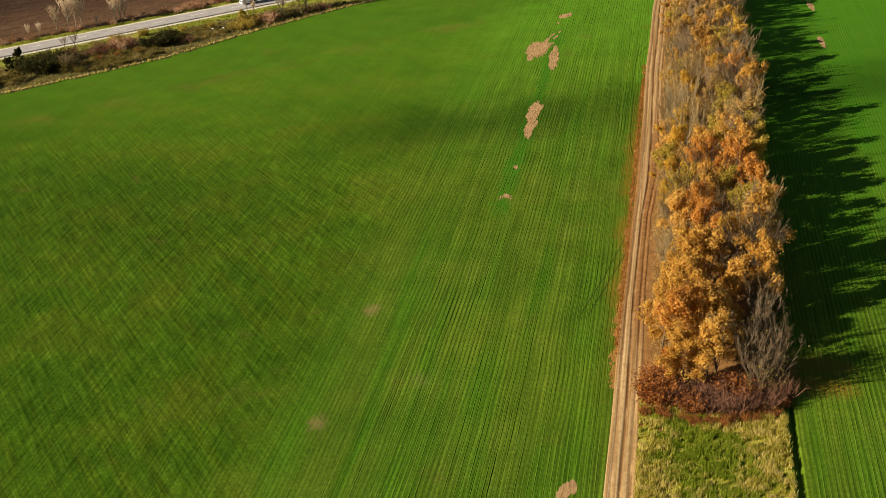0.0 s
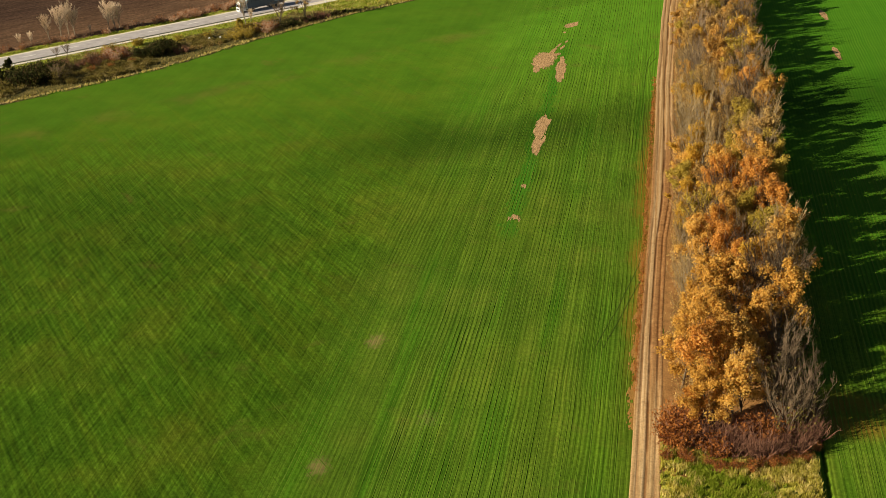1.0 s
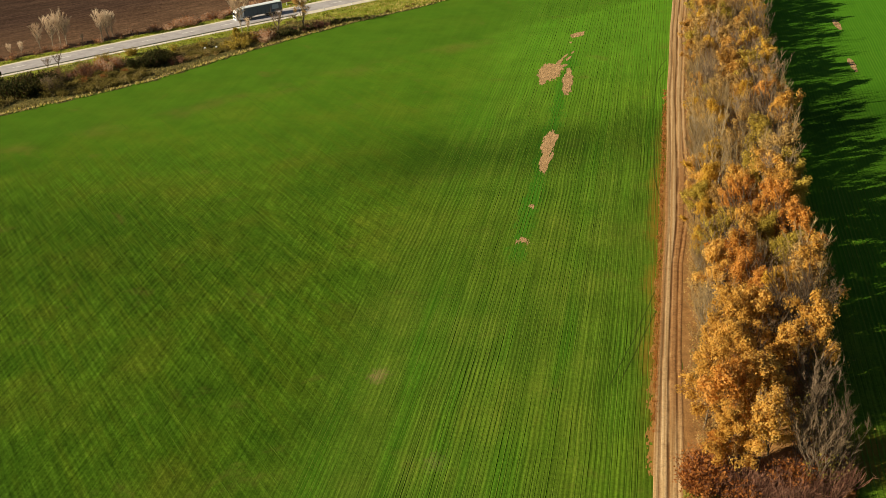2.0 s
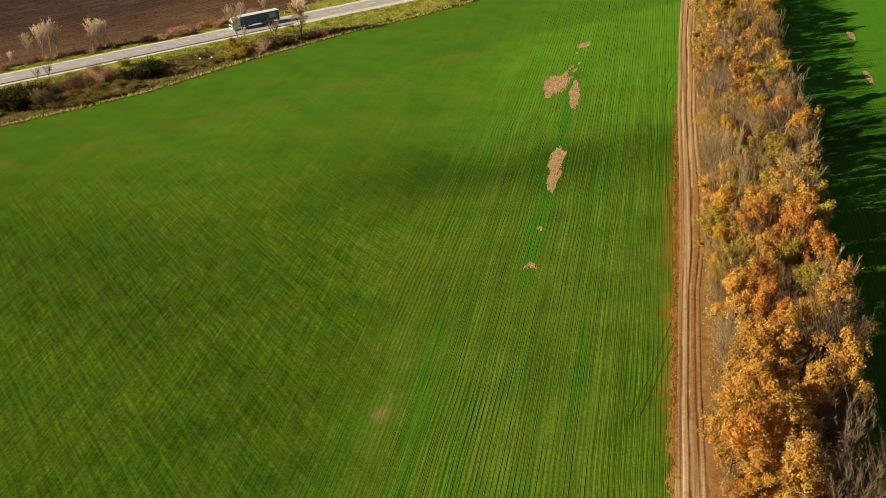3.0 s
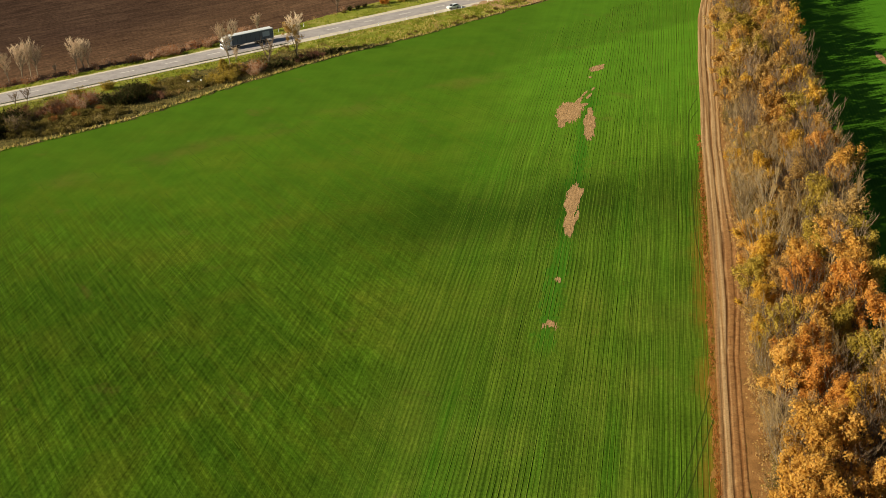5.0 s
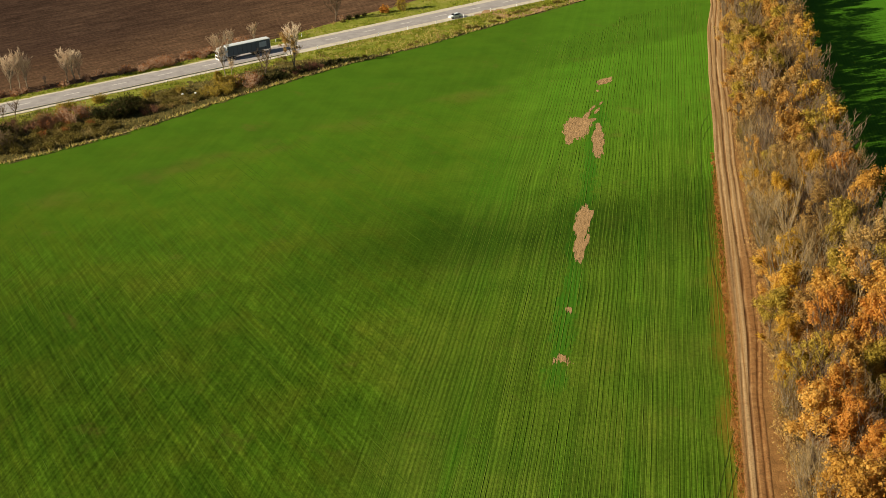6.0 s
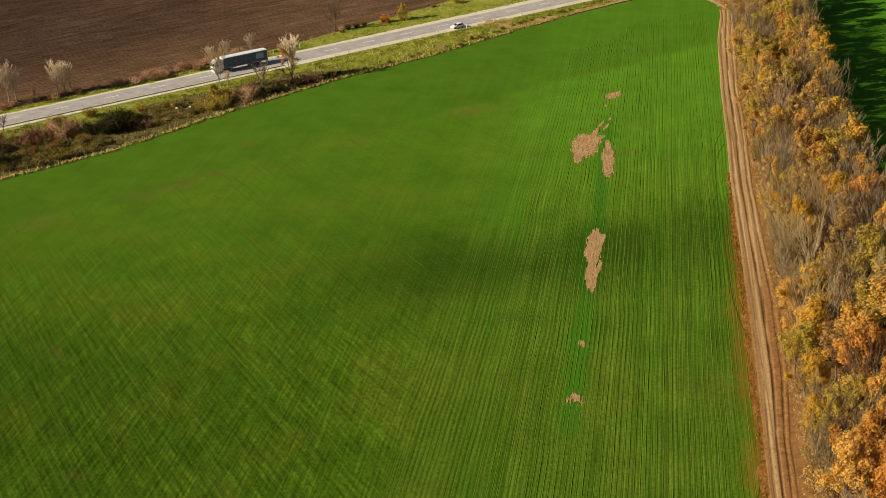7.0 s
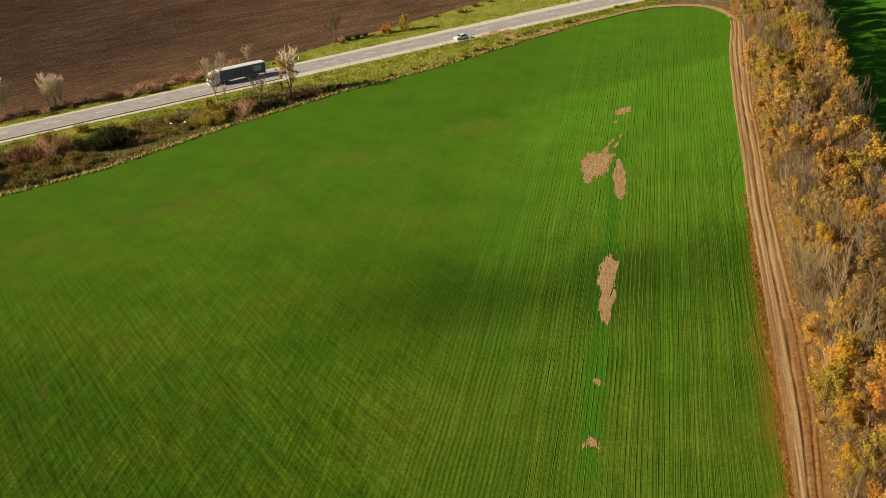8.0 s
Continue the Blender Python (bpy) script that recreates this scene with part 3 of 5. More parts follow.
def drilled_rows(parent):
    rng = random.Random(2)
    for side, k0, k1 in ((-1, 9, 78), (1, 28, 80)):
        for k in range(k0, k1):
            x = side * (k + 0.25) * ROW_GAP + rng.gauss(0, 0.05)
            wheat_row(parent, x, 112, 0, 1, 350, in_left_field if side < 0 else in_right_field, (0.036 if x > -38 else 0.036 - 0.0016 * (-38 - x)) * rng.uniform(0.55, 1.2))
    # the second pass, slantwise over the far part of the field
    rng = random.Random(3)
    dx, dy = math.sin(radians(140)), math.cos(radians(140))
    c = 30.0
    while c < 270:
        c += rng.choice((0.5, 0.6, 0.8, 1.2, 1.8, 2.6))
        wheat_row(parent, -200 + c * -dy * 1.0, 250 + c * dx, dx, dy, 330, lambda x, y: in_left_field(x, y) and to_road(x, y)[1] < 301 and x < -46 + 12 * bumps(x, y, 14, 5), 0.022 * rng.uniform(0.5, 1.2), 2.5, M_ROW2)


def bare_patches():
    for lobes in PATCHES:
        wide, long = 1.5 + max(a for _, _, a, _, _ in lobes), 2 + max(q[3] for q in lobes) * 1.3
        x0, x1 = min(q[0] for q in lobes) - wide, max(q[0] for q in lobes) + wide
        y0, y1 = min(q[1] for q in lobes) - long, max(q[1] for q in lobes) + long
        sheet("bare_soil_patch", steps(x0, x1, int((x1 - x0) / 0.11)), steps(y0, y1, int((y1 - y0) / 0.2)),
              lambda x, y: (x, y, land(x, y) + 0.03 + 0.012 * bumps(x, y, 0.8, 2)), M_SOIL, "bare reddish soil patch in the green wheat", "soil", lambda x, y: patch_value(x, y) > 0.0)


bare_patches()
drilled_rows(GROUND)


# ---- dirt track and the floor of the tree strip ----
def track():
    us, ys = steps(0, 1, 40), steps(105, 447, 400)

    def at(a, y):
        lo, hi = along(TRACK_FIELD_SIDE, y) + 0.12 * bumps(0, y, 22, 1), along(TRACK_TREE_SIDE, y) + 0.15 * bumps(0, y, 26, 2)
        x = lo + (hi - lo) * a
        sunk = sum(d * math.exp(-((a - r - 0.03 * bumps(r, y, 30, 5)) / 0.05) ** 2) for r, d in ((0.20, 0.06), (0.49, 0.10), (0.80, 0.08)))
        return (x, y, land(x, y) + 0.11 - sunk + 0.006 * bumps(x, y, 2.3, 4) - 0.06 * max(0, abs(a - 0.5) - 0.45) / 0.05)
    ob = sheet("dirt_track", us, ys, at, M_TRACK, "rutted pale brown dirt farm track with fallen leaves", "track")
    ob.data.attributes.new("across", "FLOAT", "POINT").data.foreach_set("value", us * len(ys))

    def rim(d, y):
        x = along(TRACK_FIELD_SIDE, y) + d
        return (x + 0.3 * bumps(x, y, 5, 3), y, land(x, y) + 0.02 + 0.06 * max(0, bumps(x, y, 1.2, 6)))
    sheet("track_verge", steps(-1.2, 0.1, 16), steps(150, 318, 760), rim, M_WEED, "narrow rim of dry russet weeds beside the track", "verge",
          lambda d, y: (d + 1.25) / 1.3 - max(0, y - 240) / 160 + 0.9 * bumps(d * 2, y, 3, 7) + 0.5 * bumps(d, y, 25, 2) + 0.7 * bumps(d * 4, y, 0.8, 4) > 0.5)

    def floor(x, y):
        return (x + (0.4 * bumps(x, y, 4, 3) if x < 0 else 0), y, land(x, y) + 0.03 + 0.05 * max(0, bumps(x, y, 2.4, 6)))
    sheet("strip_floor", steps(-3.0, 17.3, 24), steps(140, 497, 280), floor, M_LITTER, "woodland floor of brown fallen leaves", "ground cover")
    sheet("strip_meadow", steps(-2.9, 17.3, 40), steps(100, 147, 90), lambda x, y: (x, y + (0 if y < 140 else 2 * bumps(x, 0, 4, 2)), land(x, y) + 0.05 + 0.14 * bumps(x, y, 1.4, 6)), M_MEADOW,
          "rough yellow-green grass at the end of the tree strip", "grass")


track()


def tyre_marks():
    """Faint ruts where a wheel left the track and ran through the wheat."""
    for pts in ([(-9.0, 290), (-8.8, 273), (-8.7, 265), (-8.5, 253), (-7.7, 246), (-7.0, 241)], [(-13.5, 172), (-11.4, 181.7), (-10.6, 184.7), (-9.7, 190.3), (-8.6, 196), (-7.0, 204.8)],
                [(-12.2, 172), (-10.0, 182), (-9.0, 187), (-7.0, 196)], [(-9.4, 296), (-9.4, 306), (-9.2, 318), (-9.0, 325), (-8.1, 331), (-6.9, 335.5)], [(-8.7, 318), (-8.2, 322), (-6.9, 327)]):
        us = steps(0, len(pts) - 1.001, 10 * (len(pts) - 1))

        def at(u, v):
            i = int(u)
            x = pts[i][0] + (pts[i + 1][0] - pts[i][0]) * (u - i) + v + 0.06 * bumps(u * 4, v, 1)
            y = pts[i][1] + (pts[i + 1][1] - pts[i][1]) * (u - i)
            return (x, y, land(x, y) + 0.035)
        sheet("tyre_mark", us, [-0.05, 0, 0.05], at, M_RUT, "thin dark tyre mark through the wheat", "tyre mark")


tyre_marks()


# ---- road, verges, ploughed field ----
def road():
    ss = steps(-900, 1400, 230)

    def flat(z, wob=0.0):
        def at(s, o):
            q = road_at(s, o + wob * bumps(s, o, 5, 3))
            return (q.x, q.y, z)
        return at
    sheet("road", ss, [365.4, 367.4, 369.6, 371.6, 373.4], flat(ROAD_Z), M_ASPHALT, "worn grey two-lane asphalt country road", "road")

    def shoulder(o0, o1, far):
        def at(s, u):
            grow = 2.2 * min(max((s - 150) / 120, 0), 1) if far else 0
            o = o0 + (o1 + grow - o0) * u
            q = road_at(s, o + (0.35 * bumps(s, o, 4, 3) if (u == 1) == far else 0))
            return (q.x, q.y, ROAD_Z - 0.012 - (0.1 * (u if far else 1 - u)))
        return at
    fine = steps(-300, 700, 500)
    sheet("road_shoulder", fine, [0, 0.5, 1], shoulder(362.7, 365.9, False), M_GRAVEL, "pale gravel road shoulder", "road shoulder")
    sheet("road_shoulder", fine, [0, 0.5, 1], shoulder(372.8, 375.0, True), M_GRAVEL, "pale gravel road shoulder", "road shoulder")
    s = 190.2 - 13.2 * 20
    while s < 420:
        b = Build()
        pts = [road_at(a, o) for a, o in ((s, 369.5), (s + 4.2, 369.5), (s + 4.2, 369.85), (s, 369.85))]
        b.face([(q.x, q.y, ROAD_Z + 0.006) for q in pts])
        tagged(part("lane_dash", b, M_LINE), "worn white centre line dash on the asphalt", "road marking", "centre line dashes", "structure")
        s += 13.2

    def near(s, u):
        e = along(EDGE, s) + 0.8 * bumps(s, 0, 4, 1)
        o = e + (363.4 - e) * u
        q = road_at(s, o)
        z = 0.05 + 0.09 * u * u + (0.30 - 0.25 * min(max((s - 232) / 10, 0), 1)) * math.sin(math.pi * u) * (0.7 * bumps(s, o, 3, 2) + 0.3)
        return (q.x, q.y, max(z, 0.03) if u > 0.02 else land(q.x, q.y) - 0.02)
    vs = [0, 0.02, 0.06, 0.12, 0.18] + steps(0.24, 1, 20)
    cut = lambda s: 0.76 - 0.62 * min(max((s - 172) / 20, 0), 1)
    sheet("verge_grassland", steps(-300, 520, 500), vs, near, M_VERGE, "green and yellow mown road verge", "verge", lambda s, u: u > cut(s) + 0.16 * bumps(s, u * 20, 4, 3))
    sheet("verge_scrubland", steps(-300, 520, 500), vs, near, M_SCRUB, "brown dry scrub ground between road and field", "verge", lambda s, u: u <= cut(s) + 0.16 * bumps(s, u * 20, 4, 3))

    def margin(o0, o1, z):
        def at(s, u):
            e = along(EDGE, s) + 0.8 * bumps(s, 0, 4, 1) + 0.5 * bumps(s, u, 2.5, 8)
            q = road_at(s, e + o0 + (o1 - o0) * u)
            return (q.x, q.y, land(q.x, q.y) + z + 0.08 * bumps(s, u * 3, 1.5, 3))
        return at
    fine = steps(30, 244, 400)
    # dark strip that paints in the shade along the field's edge
    sheet("field_margin", fine, steps(0, 1, 5), margin(-0.35, 0.5, 0.05), M_MARGIN_SHADE, "dark strip of painted shade along the field's edge", "field margin", lambda s, u: bumps(s, u * 4, 6, 4) + 0.5 * bumps(s, u * 9, 1.5, 4) > -0.05)
    sheet("dry_margin", fine, steps(0, 1, 8), margin(0.5, 1.7, 0.16), M_STRAW, "pale dry grass along the field's edge", "verge", lambda s, u: bumps(s, u * 5, 5, 6) + 0.7 * bumps(s * 2, u * 9, 1.5, 2) > 0.2)

    def far(s, u):
        e = along(PLOUGH, s) + 0.6 * bumps(s, 3, 5, 1)
        start = 374.2 + 2.2 * min(max((s - 150) / 120, 0), 1)
        o = start + (e - start) * u
        q = road_at(s, o)
        return (q.x, q.y, (0.15 if u < 0.05 else 0.12 + 0.2 * bumps(s, o, 3, 2) + 0.1 * u))
    sheet("far_verge", steps(-300, 520, 360), steps(0, 1, 10), far, M_VERGE, "grassy road verge below the ploughed field", "verge")

    def soil(s, u):
        e = along(PLOUGH, s) - 0.3
        o = e + u
        q = road_at(s, o)
        return (q.x, q.y, 0.16 + 0.08 * bumps(s, o, 8))
    return sheet("ploughed_field", steps(-700, 1000, 170), [0, 1, 4, 10, 20, 40, 80, 160, 320, 700], soil, M_PLOUGH, "dark brown ploughed field", "field")


PLOUGHED = road()


def access_track():
    """Dirt lane that bends off the track's end and follows the field's edge to the road."""
    knots = [(-1.6, 443), (-1.7, 449), (-4.6, 459), (-9.5, 464.6), (-15.4, 466.4), (-21, 466.2), (-28, 463.6), (-35, 458.4), (-45, 447.8), (-55, 437.3), (-61, 431), (-66.6, 428.4), (-71.4, 431), (-75, 436)]
    pts = []
    for i in range(len(knots) - 1):
        a, p, q, d = (Vector(knots[max(0, min(len(knots) - 1, i + k))]) for k in (-1, 0, 1, 2))
        for k in range(8):
            t = k / 8
            pts.append(0.5 * (2 * p + (q - a) * t + (2 * a - 5 * p + 4 * q - d) * t * t + (3 * p - a - 3 * q + d) * t ** 3))

    def at(i, u):
        i = int(i)
        d = (pts[min(i + 1, len(pts) - 1)] - pts[max(i - 1, 0)]).normalized()
        q = pts[i] + Vector((-d.y, d.x)) * (u * ((1.7 if i < 12 else 1.45 if i < 68 else 1.45 + 0.14 * (i - 68)) + 0.5 * bumps(i, u, 3)))
        return (q.x, q.y, 0.06 + 0.23 * min(i / 20, 1) - 0.08 * abs(u) - 0.05 * math.exp(-((abs(u) - 0.45) / 0.15) ** 2))
    sheet("access_track", list(range(len(pts))), [-1, -0.75, -0.6, -0.45, -0.3, 0, 0.3, 0.45, 0.6, 0.75, 1], at, M_DIRT, "pale dirt lane along the field's edge", "track")

    bend_line = [(-70, 421), (-61, 431), (-55, 437.3), (-45, 447.8), (-35, 458.4), (-28, 463.6), (-21, 466.2), (-15.4, 466), (-9, 464), (-4.2, 459), (-1.5, 450), (0, 446)]
    sheet("rough_grass", steps(-60, -2.6, 90), steps(430, 500, 110), lambda x, y: (x, y, land(x, y) + 0.06 + 0.08 * bumps(x, y, 1.6, 5)), M_DULLGRASS, "rough dry grass outside the bend of the lane", "grass",
          lambda x, y: y > along(bend_line, x) + 1.2 + 0.5 * bumps(x, y, 3, 2) and to_road(x, y)[1] < 362)


access_track()


def furrows(parent):
    for i in range(190):
        b = Build()
        o = 379 + 1.3 * i
        last = None
        for j in range(120):
            s = 20 + 3.6 * j
            e = along(PLOUGH, s) + 0.5
            if o < e:
                last = None
                continue
            oo = o + 0.3 * bumps(s, o, 9, 3)
            h = 0.30 + 0.10 * bumps(s, o, 2.2, 5)
            k = len(b.v)
            for d, z in ((-0.5, 0.08), (0.05 * (i % 2), h), (0.5, 0.08)):
                q = road_at(s, oo + d)
                b.v.append((q.x, q.y, z))
            if last is not None:
                b.f += [(last, last + 1, k + 1, k), (last + 1, last + 2, k + 2, k + 1)]
            last = k
        if b.f:
            part("furrow", b, M_PLOUGH, parent)


furrows(PLOUGHED)


# ---- trees ----
def bend(rng, p, d, length, n, rise, wander):
    """Points along a limb that starts at p towards d."""
    pts = [Vector(p)]
    d = Vector(d).normalized()
    for _ in range(n):
        d = (d + Vector((rng.gauss(0, wander), rng.gauss(0, wander), rng.gauss(rise, wander * 0.5)))).normalized()
        pts.append(pts[-1] + d * (length / n))
    return pts


def plant_of(root_name, label, category, group, trunk, bark, crown, crown_mat, height):
    root = new(root_name)
    tagged(root, label, category, group)
    part("trunk", trunk, bark, root, "", True)
    part("crown", crown, crown_mat, root)
    root["tall"] = root["built"] = height
    return root


def tree(seed, height, spread, leaves, crown_mat, label, leaf_size=0.265, base=0.16, count=14, shoots=3):
    """A leafy tree: trunk, rising limbs, a crown of many small upright sprays of leaves."""
    rng = random.Random(seed)
    trunk, crown = Build(), Build()
    tp = bend(rng, (0, 0, -0.2), (rng.gauss(0, 0.05), rng.gauss(0, 0.05), 1), height * 0.80, 6, 0.05, 0.07)
    r0 = 0.015 * height
    trunk.tube(tp, [r0 * (1.25 if i == 0 else 1 - 0.14 * i) for i in range(len(tp))], 6)
    tips = []
    turn = rng.uniform(0, 6.28)
    lop = rng.uniform(0, 6.28)
    for i in range(count):
        u = base + (0.97 - base) * (i + 0.5) / count
        k = u * (len(tp) - 1)
        at = tp[int(k)].lerp(tp[min(int(k) + 1, len(tp) - 1)], k - int(k))
        turn += 2.4 + rng.gauss(0, 0.4)
        el = 0.35 + 0.75 * u + rng.gauss(0, 0.14)
        d = (math.cos(turn) * math.cos(el), math.sin(turn) * math.cos(el), math.sin(el))
        shape = (0.5 + 0.7 * math.sin(math.pi * min(0.15 + u * 0.9, 1))) * (1 + 0.25 * math.cos(turn - lop))
        pts = bend(rng, at, d, spread * shape * rng.uniform(0.7, 1.2), 4, 0.14, 0.16)
        r = r0 * 0.42 * (1.15 - 0.6 * u)
        trunk.tube(pts, [r, r * 0.75, r * 0.5, r * 0.32, r * 0.15], 4)
        for j in range(5):
            q = rng.uniform(0.3, 1) * 4
            a = pts[int(q)].lerp(pts[min(int(q) + 1, 4)], q - int(q))
            d2 = (pts[-1] - pts[0]).normalized() + Vector((rng.gauss(0, 0.6), rng.gauss(0, 0.6), rng.gauss(0.5, 0.35)))
            sub = bend(rng, a, d2, height * rng.uniform(0.07, 0.14), 2, 0.15, 0.15)
            trunk.tube(sub, [r * 0.35, r * 0.2, 0.012], 3)
            tips.append((sub[-1], sub[1]))
    top = tp[-1]
    for j in range(7):
        tips.append((top + Vector((rng.gauss(0, 0.05 * height), rng.gauss(0, 0.05 * height), rng.uniform(0.0, 0.15) * height)), top))
    for tip, mid in tips:
        for _ in range(shoots):
            a = mid.lerp(tip, rng.uniform(0.2, 1))
            d = (tip - mid).normalized() + Vector((rng.gauss(0, 0.5), rng.gauss(0, 0.5), rng.gauss(0.7, 0.3)))
            trunk.spike(a, a + d.normalized() * height * rng.uniform(0.06, 0.13), 0.025)
        if rng.random() < 0.14:
            continue
        c = tip.lerp(mid, rng.uniform(-0.1, 0.5))
        rad, long = rng.uniform(0.046, 0.078) * height, rng.uniform(0.9, 1.35)
        for _ in range(int(leaves * rng.uniform(0.6, 1.35))):
            q = Vector((rng.gauss(0, 1), rng.gauss(0, 1), rng.gauss(0.25, 0.9))).normalized()
            spot = Vector((q.x, q.y, q.z * long)) * rad * rng.uniform(0.25, 1.25)
            crown.leaf(c + spot, leaf_size * rng.uniform(0.65, 1.3), rng, q)
    return plant_of("tree", label, "tree", "trees of the strip", trunk, M_BARK, crown, crown_mat, height)


def bare_tree(seed, height, flare, bark, twig_mat, label, leaders=9, sprays=5, twig=0.022, stem=0.0, side=8, thick=0.0075, splay=1.0, group="trees of the strip"):
    """A leafless tree: long leaders that rise from low on the trunk and fan out into fine twigs."""
    rng = random.Random(seed)
    trunk, crown = Build(), Build()
    tp = bend(rng, (0, 0, -0.2), (rng.gauss(0, 0.04), rng.gauss(0, 0.04), 1), height * (0.4 + stem), 4, 0.05, 0.05)
    r0 = thick * 1.7 * height
    trunk.tube(tp, [r0 * 1.2, r0, r0 * 0.85, r0 * 0.7, r0 * 0.5], 6)
    turn = rng.uniform(0, 6.28)
    for i in range(leaders):
        u = stem + (1 - stem) * (i + 0.3) / leaders
        at = tp[0].lerp(tp[-1], u)
        turn += 2.4 + rng.gauss(0, 0.35)
        lean = flare * rng.uniform(0.45, 1.15)
        d = (math.cos(turn) * lean, math.sin(turn) * lean, 1)
        pts = bend(rng, at, d, (height - at.z) * rng.uniform(0.78, 1.02), 5, 0.05, 0.07)
        r = thick * height
        trunk.tube(pts, [r, r * 0.82, r * 0.62, r * 0.45, r * 0.28, 0.012], 4)
        for j in range(side):
            q = (0.18 + 0.8 * (j + rng.random()) / side) * 5
            a = pts[int(q)].lerp(pts[min(int(q) + 1, 5)], q - int(q))
            w = rng.uniform(0, 6.28)
            d2 = (pts[-1] - pts[0]).normalized() + Vector((math.cos(w), math.sin(w), 0.1)) * rng.uniform(0.35, 0.75) * splay
            sub = bend(rng, a, d2, height * rng.uniform(0.10, 0.19), 2, 0.2, 0.10)
            crown.tube(sub, [r * 0.36, r * 0.24, 0.012], 3)
            for _ in range(sprays):
                b = sub[0].lerp(sub[-1], rng.uniform(0.25, 1.0))
                d3 = (sub[-1] - sub[0]).normalized() + Vector((rng.gauss(0, 0.42), rng.gauss(0, 0.42), rng.gauss(0.35, 0.3)))
                crown.spike(b, b + d3.normalized() * height * rng.uniform(0.045, 0.11), twig)
    return plant_of("tree", label, "tree", group, trunk, bark, crown, twig_mat, height)


def shrub(name, seed, height, width, leaves, crown_mat, label, twig=None, leaf_size=0.3, stems=26, shoots=5):
    """A many-stemmed bush."""
    rng = random.Random(seed)
    root = new(name)
    tagged(root, label, "bush", "bushes")
    wood, crown = Build(), Build()
    for i in range(stems):
        w = rng.uniform(0, 6.28)
        lean = rng.uniform(0, 0.9) * width / height
        d = Vector((math.cos(w) * lean, math.sin(w) * lean, 1))
        foot = Vector((math.cos(w), math.sin(w), 0)) * rng.uniform(0, width * 0.25)
        pts = bend(rng, foot + Vector((0, 0, -0.1)), d, height * rng.uniform(0.6, 1.0), 3, 0.1, 0.12)
        wood.tube(pts[:3], [0.05, 0.035, 0.022], 3)
        wood.spike(pts[2], pts[3], 0.024)
        for _ in range(shoots):
            a = pts[1].lerp(pts[3], rng.random())
            wood.spike(a, a + (d + Vector((rng.gauss(0, 0.5), rng.gauss(0, 0.5), rng.gauss(0, 0.4)))).normalized() * height * rng.uniform(0.12, 0.25), 0.02)
        for _ in range(leaves):
            a = pts[1].lerp(pts[3], rng.uniform(-0.3, 1.1)) + Vector((rng.gauss(0, 0.28), rng.gauss(0, 0.28), rng.gauss(0, 0.22)))
            crown.leaf(a, leaf_size * rng.uniform(0.7, 1.3), rng)
    part("stem", wood, twig or M_TWIG, root)
    if leaves:
        part("crown", crown, crown_mat, root)
    root["tall"] = root["built"] = height
    return root


KINDS = {}


def kind(name, *makers):
    KINDS[name] = [[mk, None] for mk in makers]


LEAFY = (("orange", "broad tree with dense orange autumn leaves", 128), ("gold", "tree with golden yellow autumn leaves", 116), ("olive", "tree with olive to yellow turning leaves", 108),
         ("rust", "tree with rusty red-orange autumn leaves", 124), ("tan", "tree with thin tan withered leaves", 64), ("amber", "tree with dull amber withered leaves", 100))
for _n, _lab, _k in LEAFY:
    kind(_n, *[(lambda n=_n, lab=_lab, k=_k, i=i: tree(hash_seed(n, i), 13.0, 4.4 + 0.5 * i, k * 0.92, LEAF[n], lab)) for i in range(3 if _n == "orange" else 2)])
    # the same trees far down the strip, with fewer and larger leaves
    kind(_n + "_far", *[(lambda n=_n, lab=_lab, k=_k, i=i: tree(hash_seed(n, i) + 5, 13.0, 4.4 + 0.5 * i, k * 0.5, LEAF[n], lab, 0.33, shoots=1)) for i in range(2)])
kind("bare", *[(lambda i=i: bare_tree(70 + i, 13.0, 0.40, M_PALEBARK, M_TWIG, "leafless tree with pale tan upright branches", 14, 8, 0.026)) for i in range(3)])
kind("grey", *[(lambda i=i: bare_tree(80 + i, 13.0, 0.33, M_BARK, M_GREYTWIG, "leafless grey tree with dense fine twigs", 14, 11, 0.025)) for i in range(2)])
kind("bare_far", *[(lambda i=i: bare_tree(270 + i, 13.0, 0.40, M_PALEBARK, M_TWIG, "leafless tree with pale tan upright branches", 12, 4, 0.034)) for i in range(2)])
kind("grey_far", *[(lambda i=i: bare_tree(280 + i, 13.0, 0.33, M_BARK, M_GREYTWIG, "leafless grey tree with dense fine twigs", 12, 5, 0.034)) for i in range(2)])
kind("maroon", *[(lambda i=i: shrub("bush", 90 + i, 3.2, 3.4, 0, LEAF["russet"], "leafless dark maroon thicket bush", M_REDTWIG, 0.25, 64)) for i in range(2)])
kind("russetbush", *[(lambda i=i: shrub("bush", 95 + i, 2.6, 2.8, 26, LEAF["russet"], "bush with russet autumn leaves", M_REDTWIG, 0.18, 34)) for i in range(2)])
kind("roadbare", *[(lambda i=i: bare_tree(150 + i, 8.0, 0.36, M_PALEBARK, M_PALETWIG, "slim leafless tree with pale twigs by the road", 11, 13, 0.022, 0.25, 9, 0.0075, 1.7, "trees by the road")) for i in range(3)])
kind("weeds", *[(lambda i=i: shrub("bush", 180 + i, 1.6, 2.2, 14 * i, LEAF["scrub"], "low clump of dry weeds", M_STALK, 0.2, 17, 3)) for i in range(2)])
kind("fieldbare", *[(lambda i=i: bare_tree(190 + i, 8.0, 0.75, M_BARK, M_GREYTWIG, "spreading leafless brown tree by the road", 11, 10, 0.026, 0.25, 9, 0.010, 1.5, "trees by the road")) for i in range(2)])
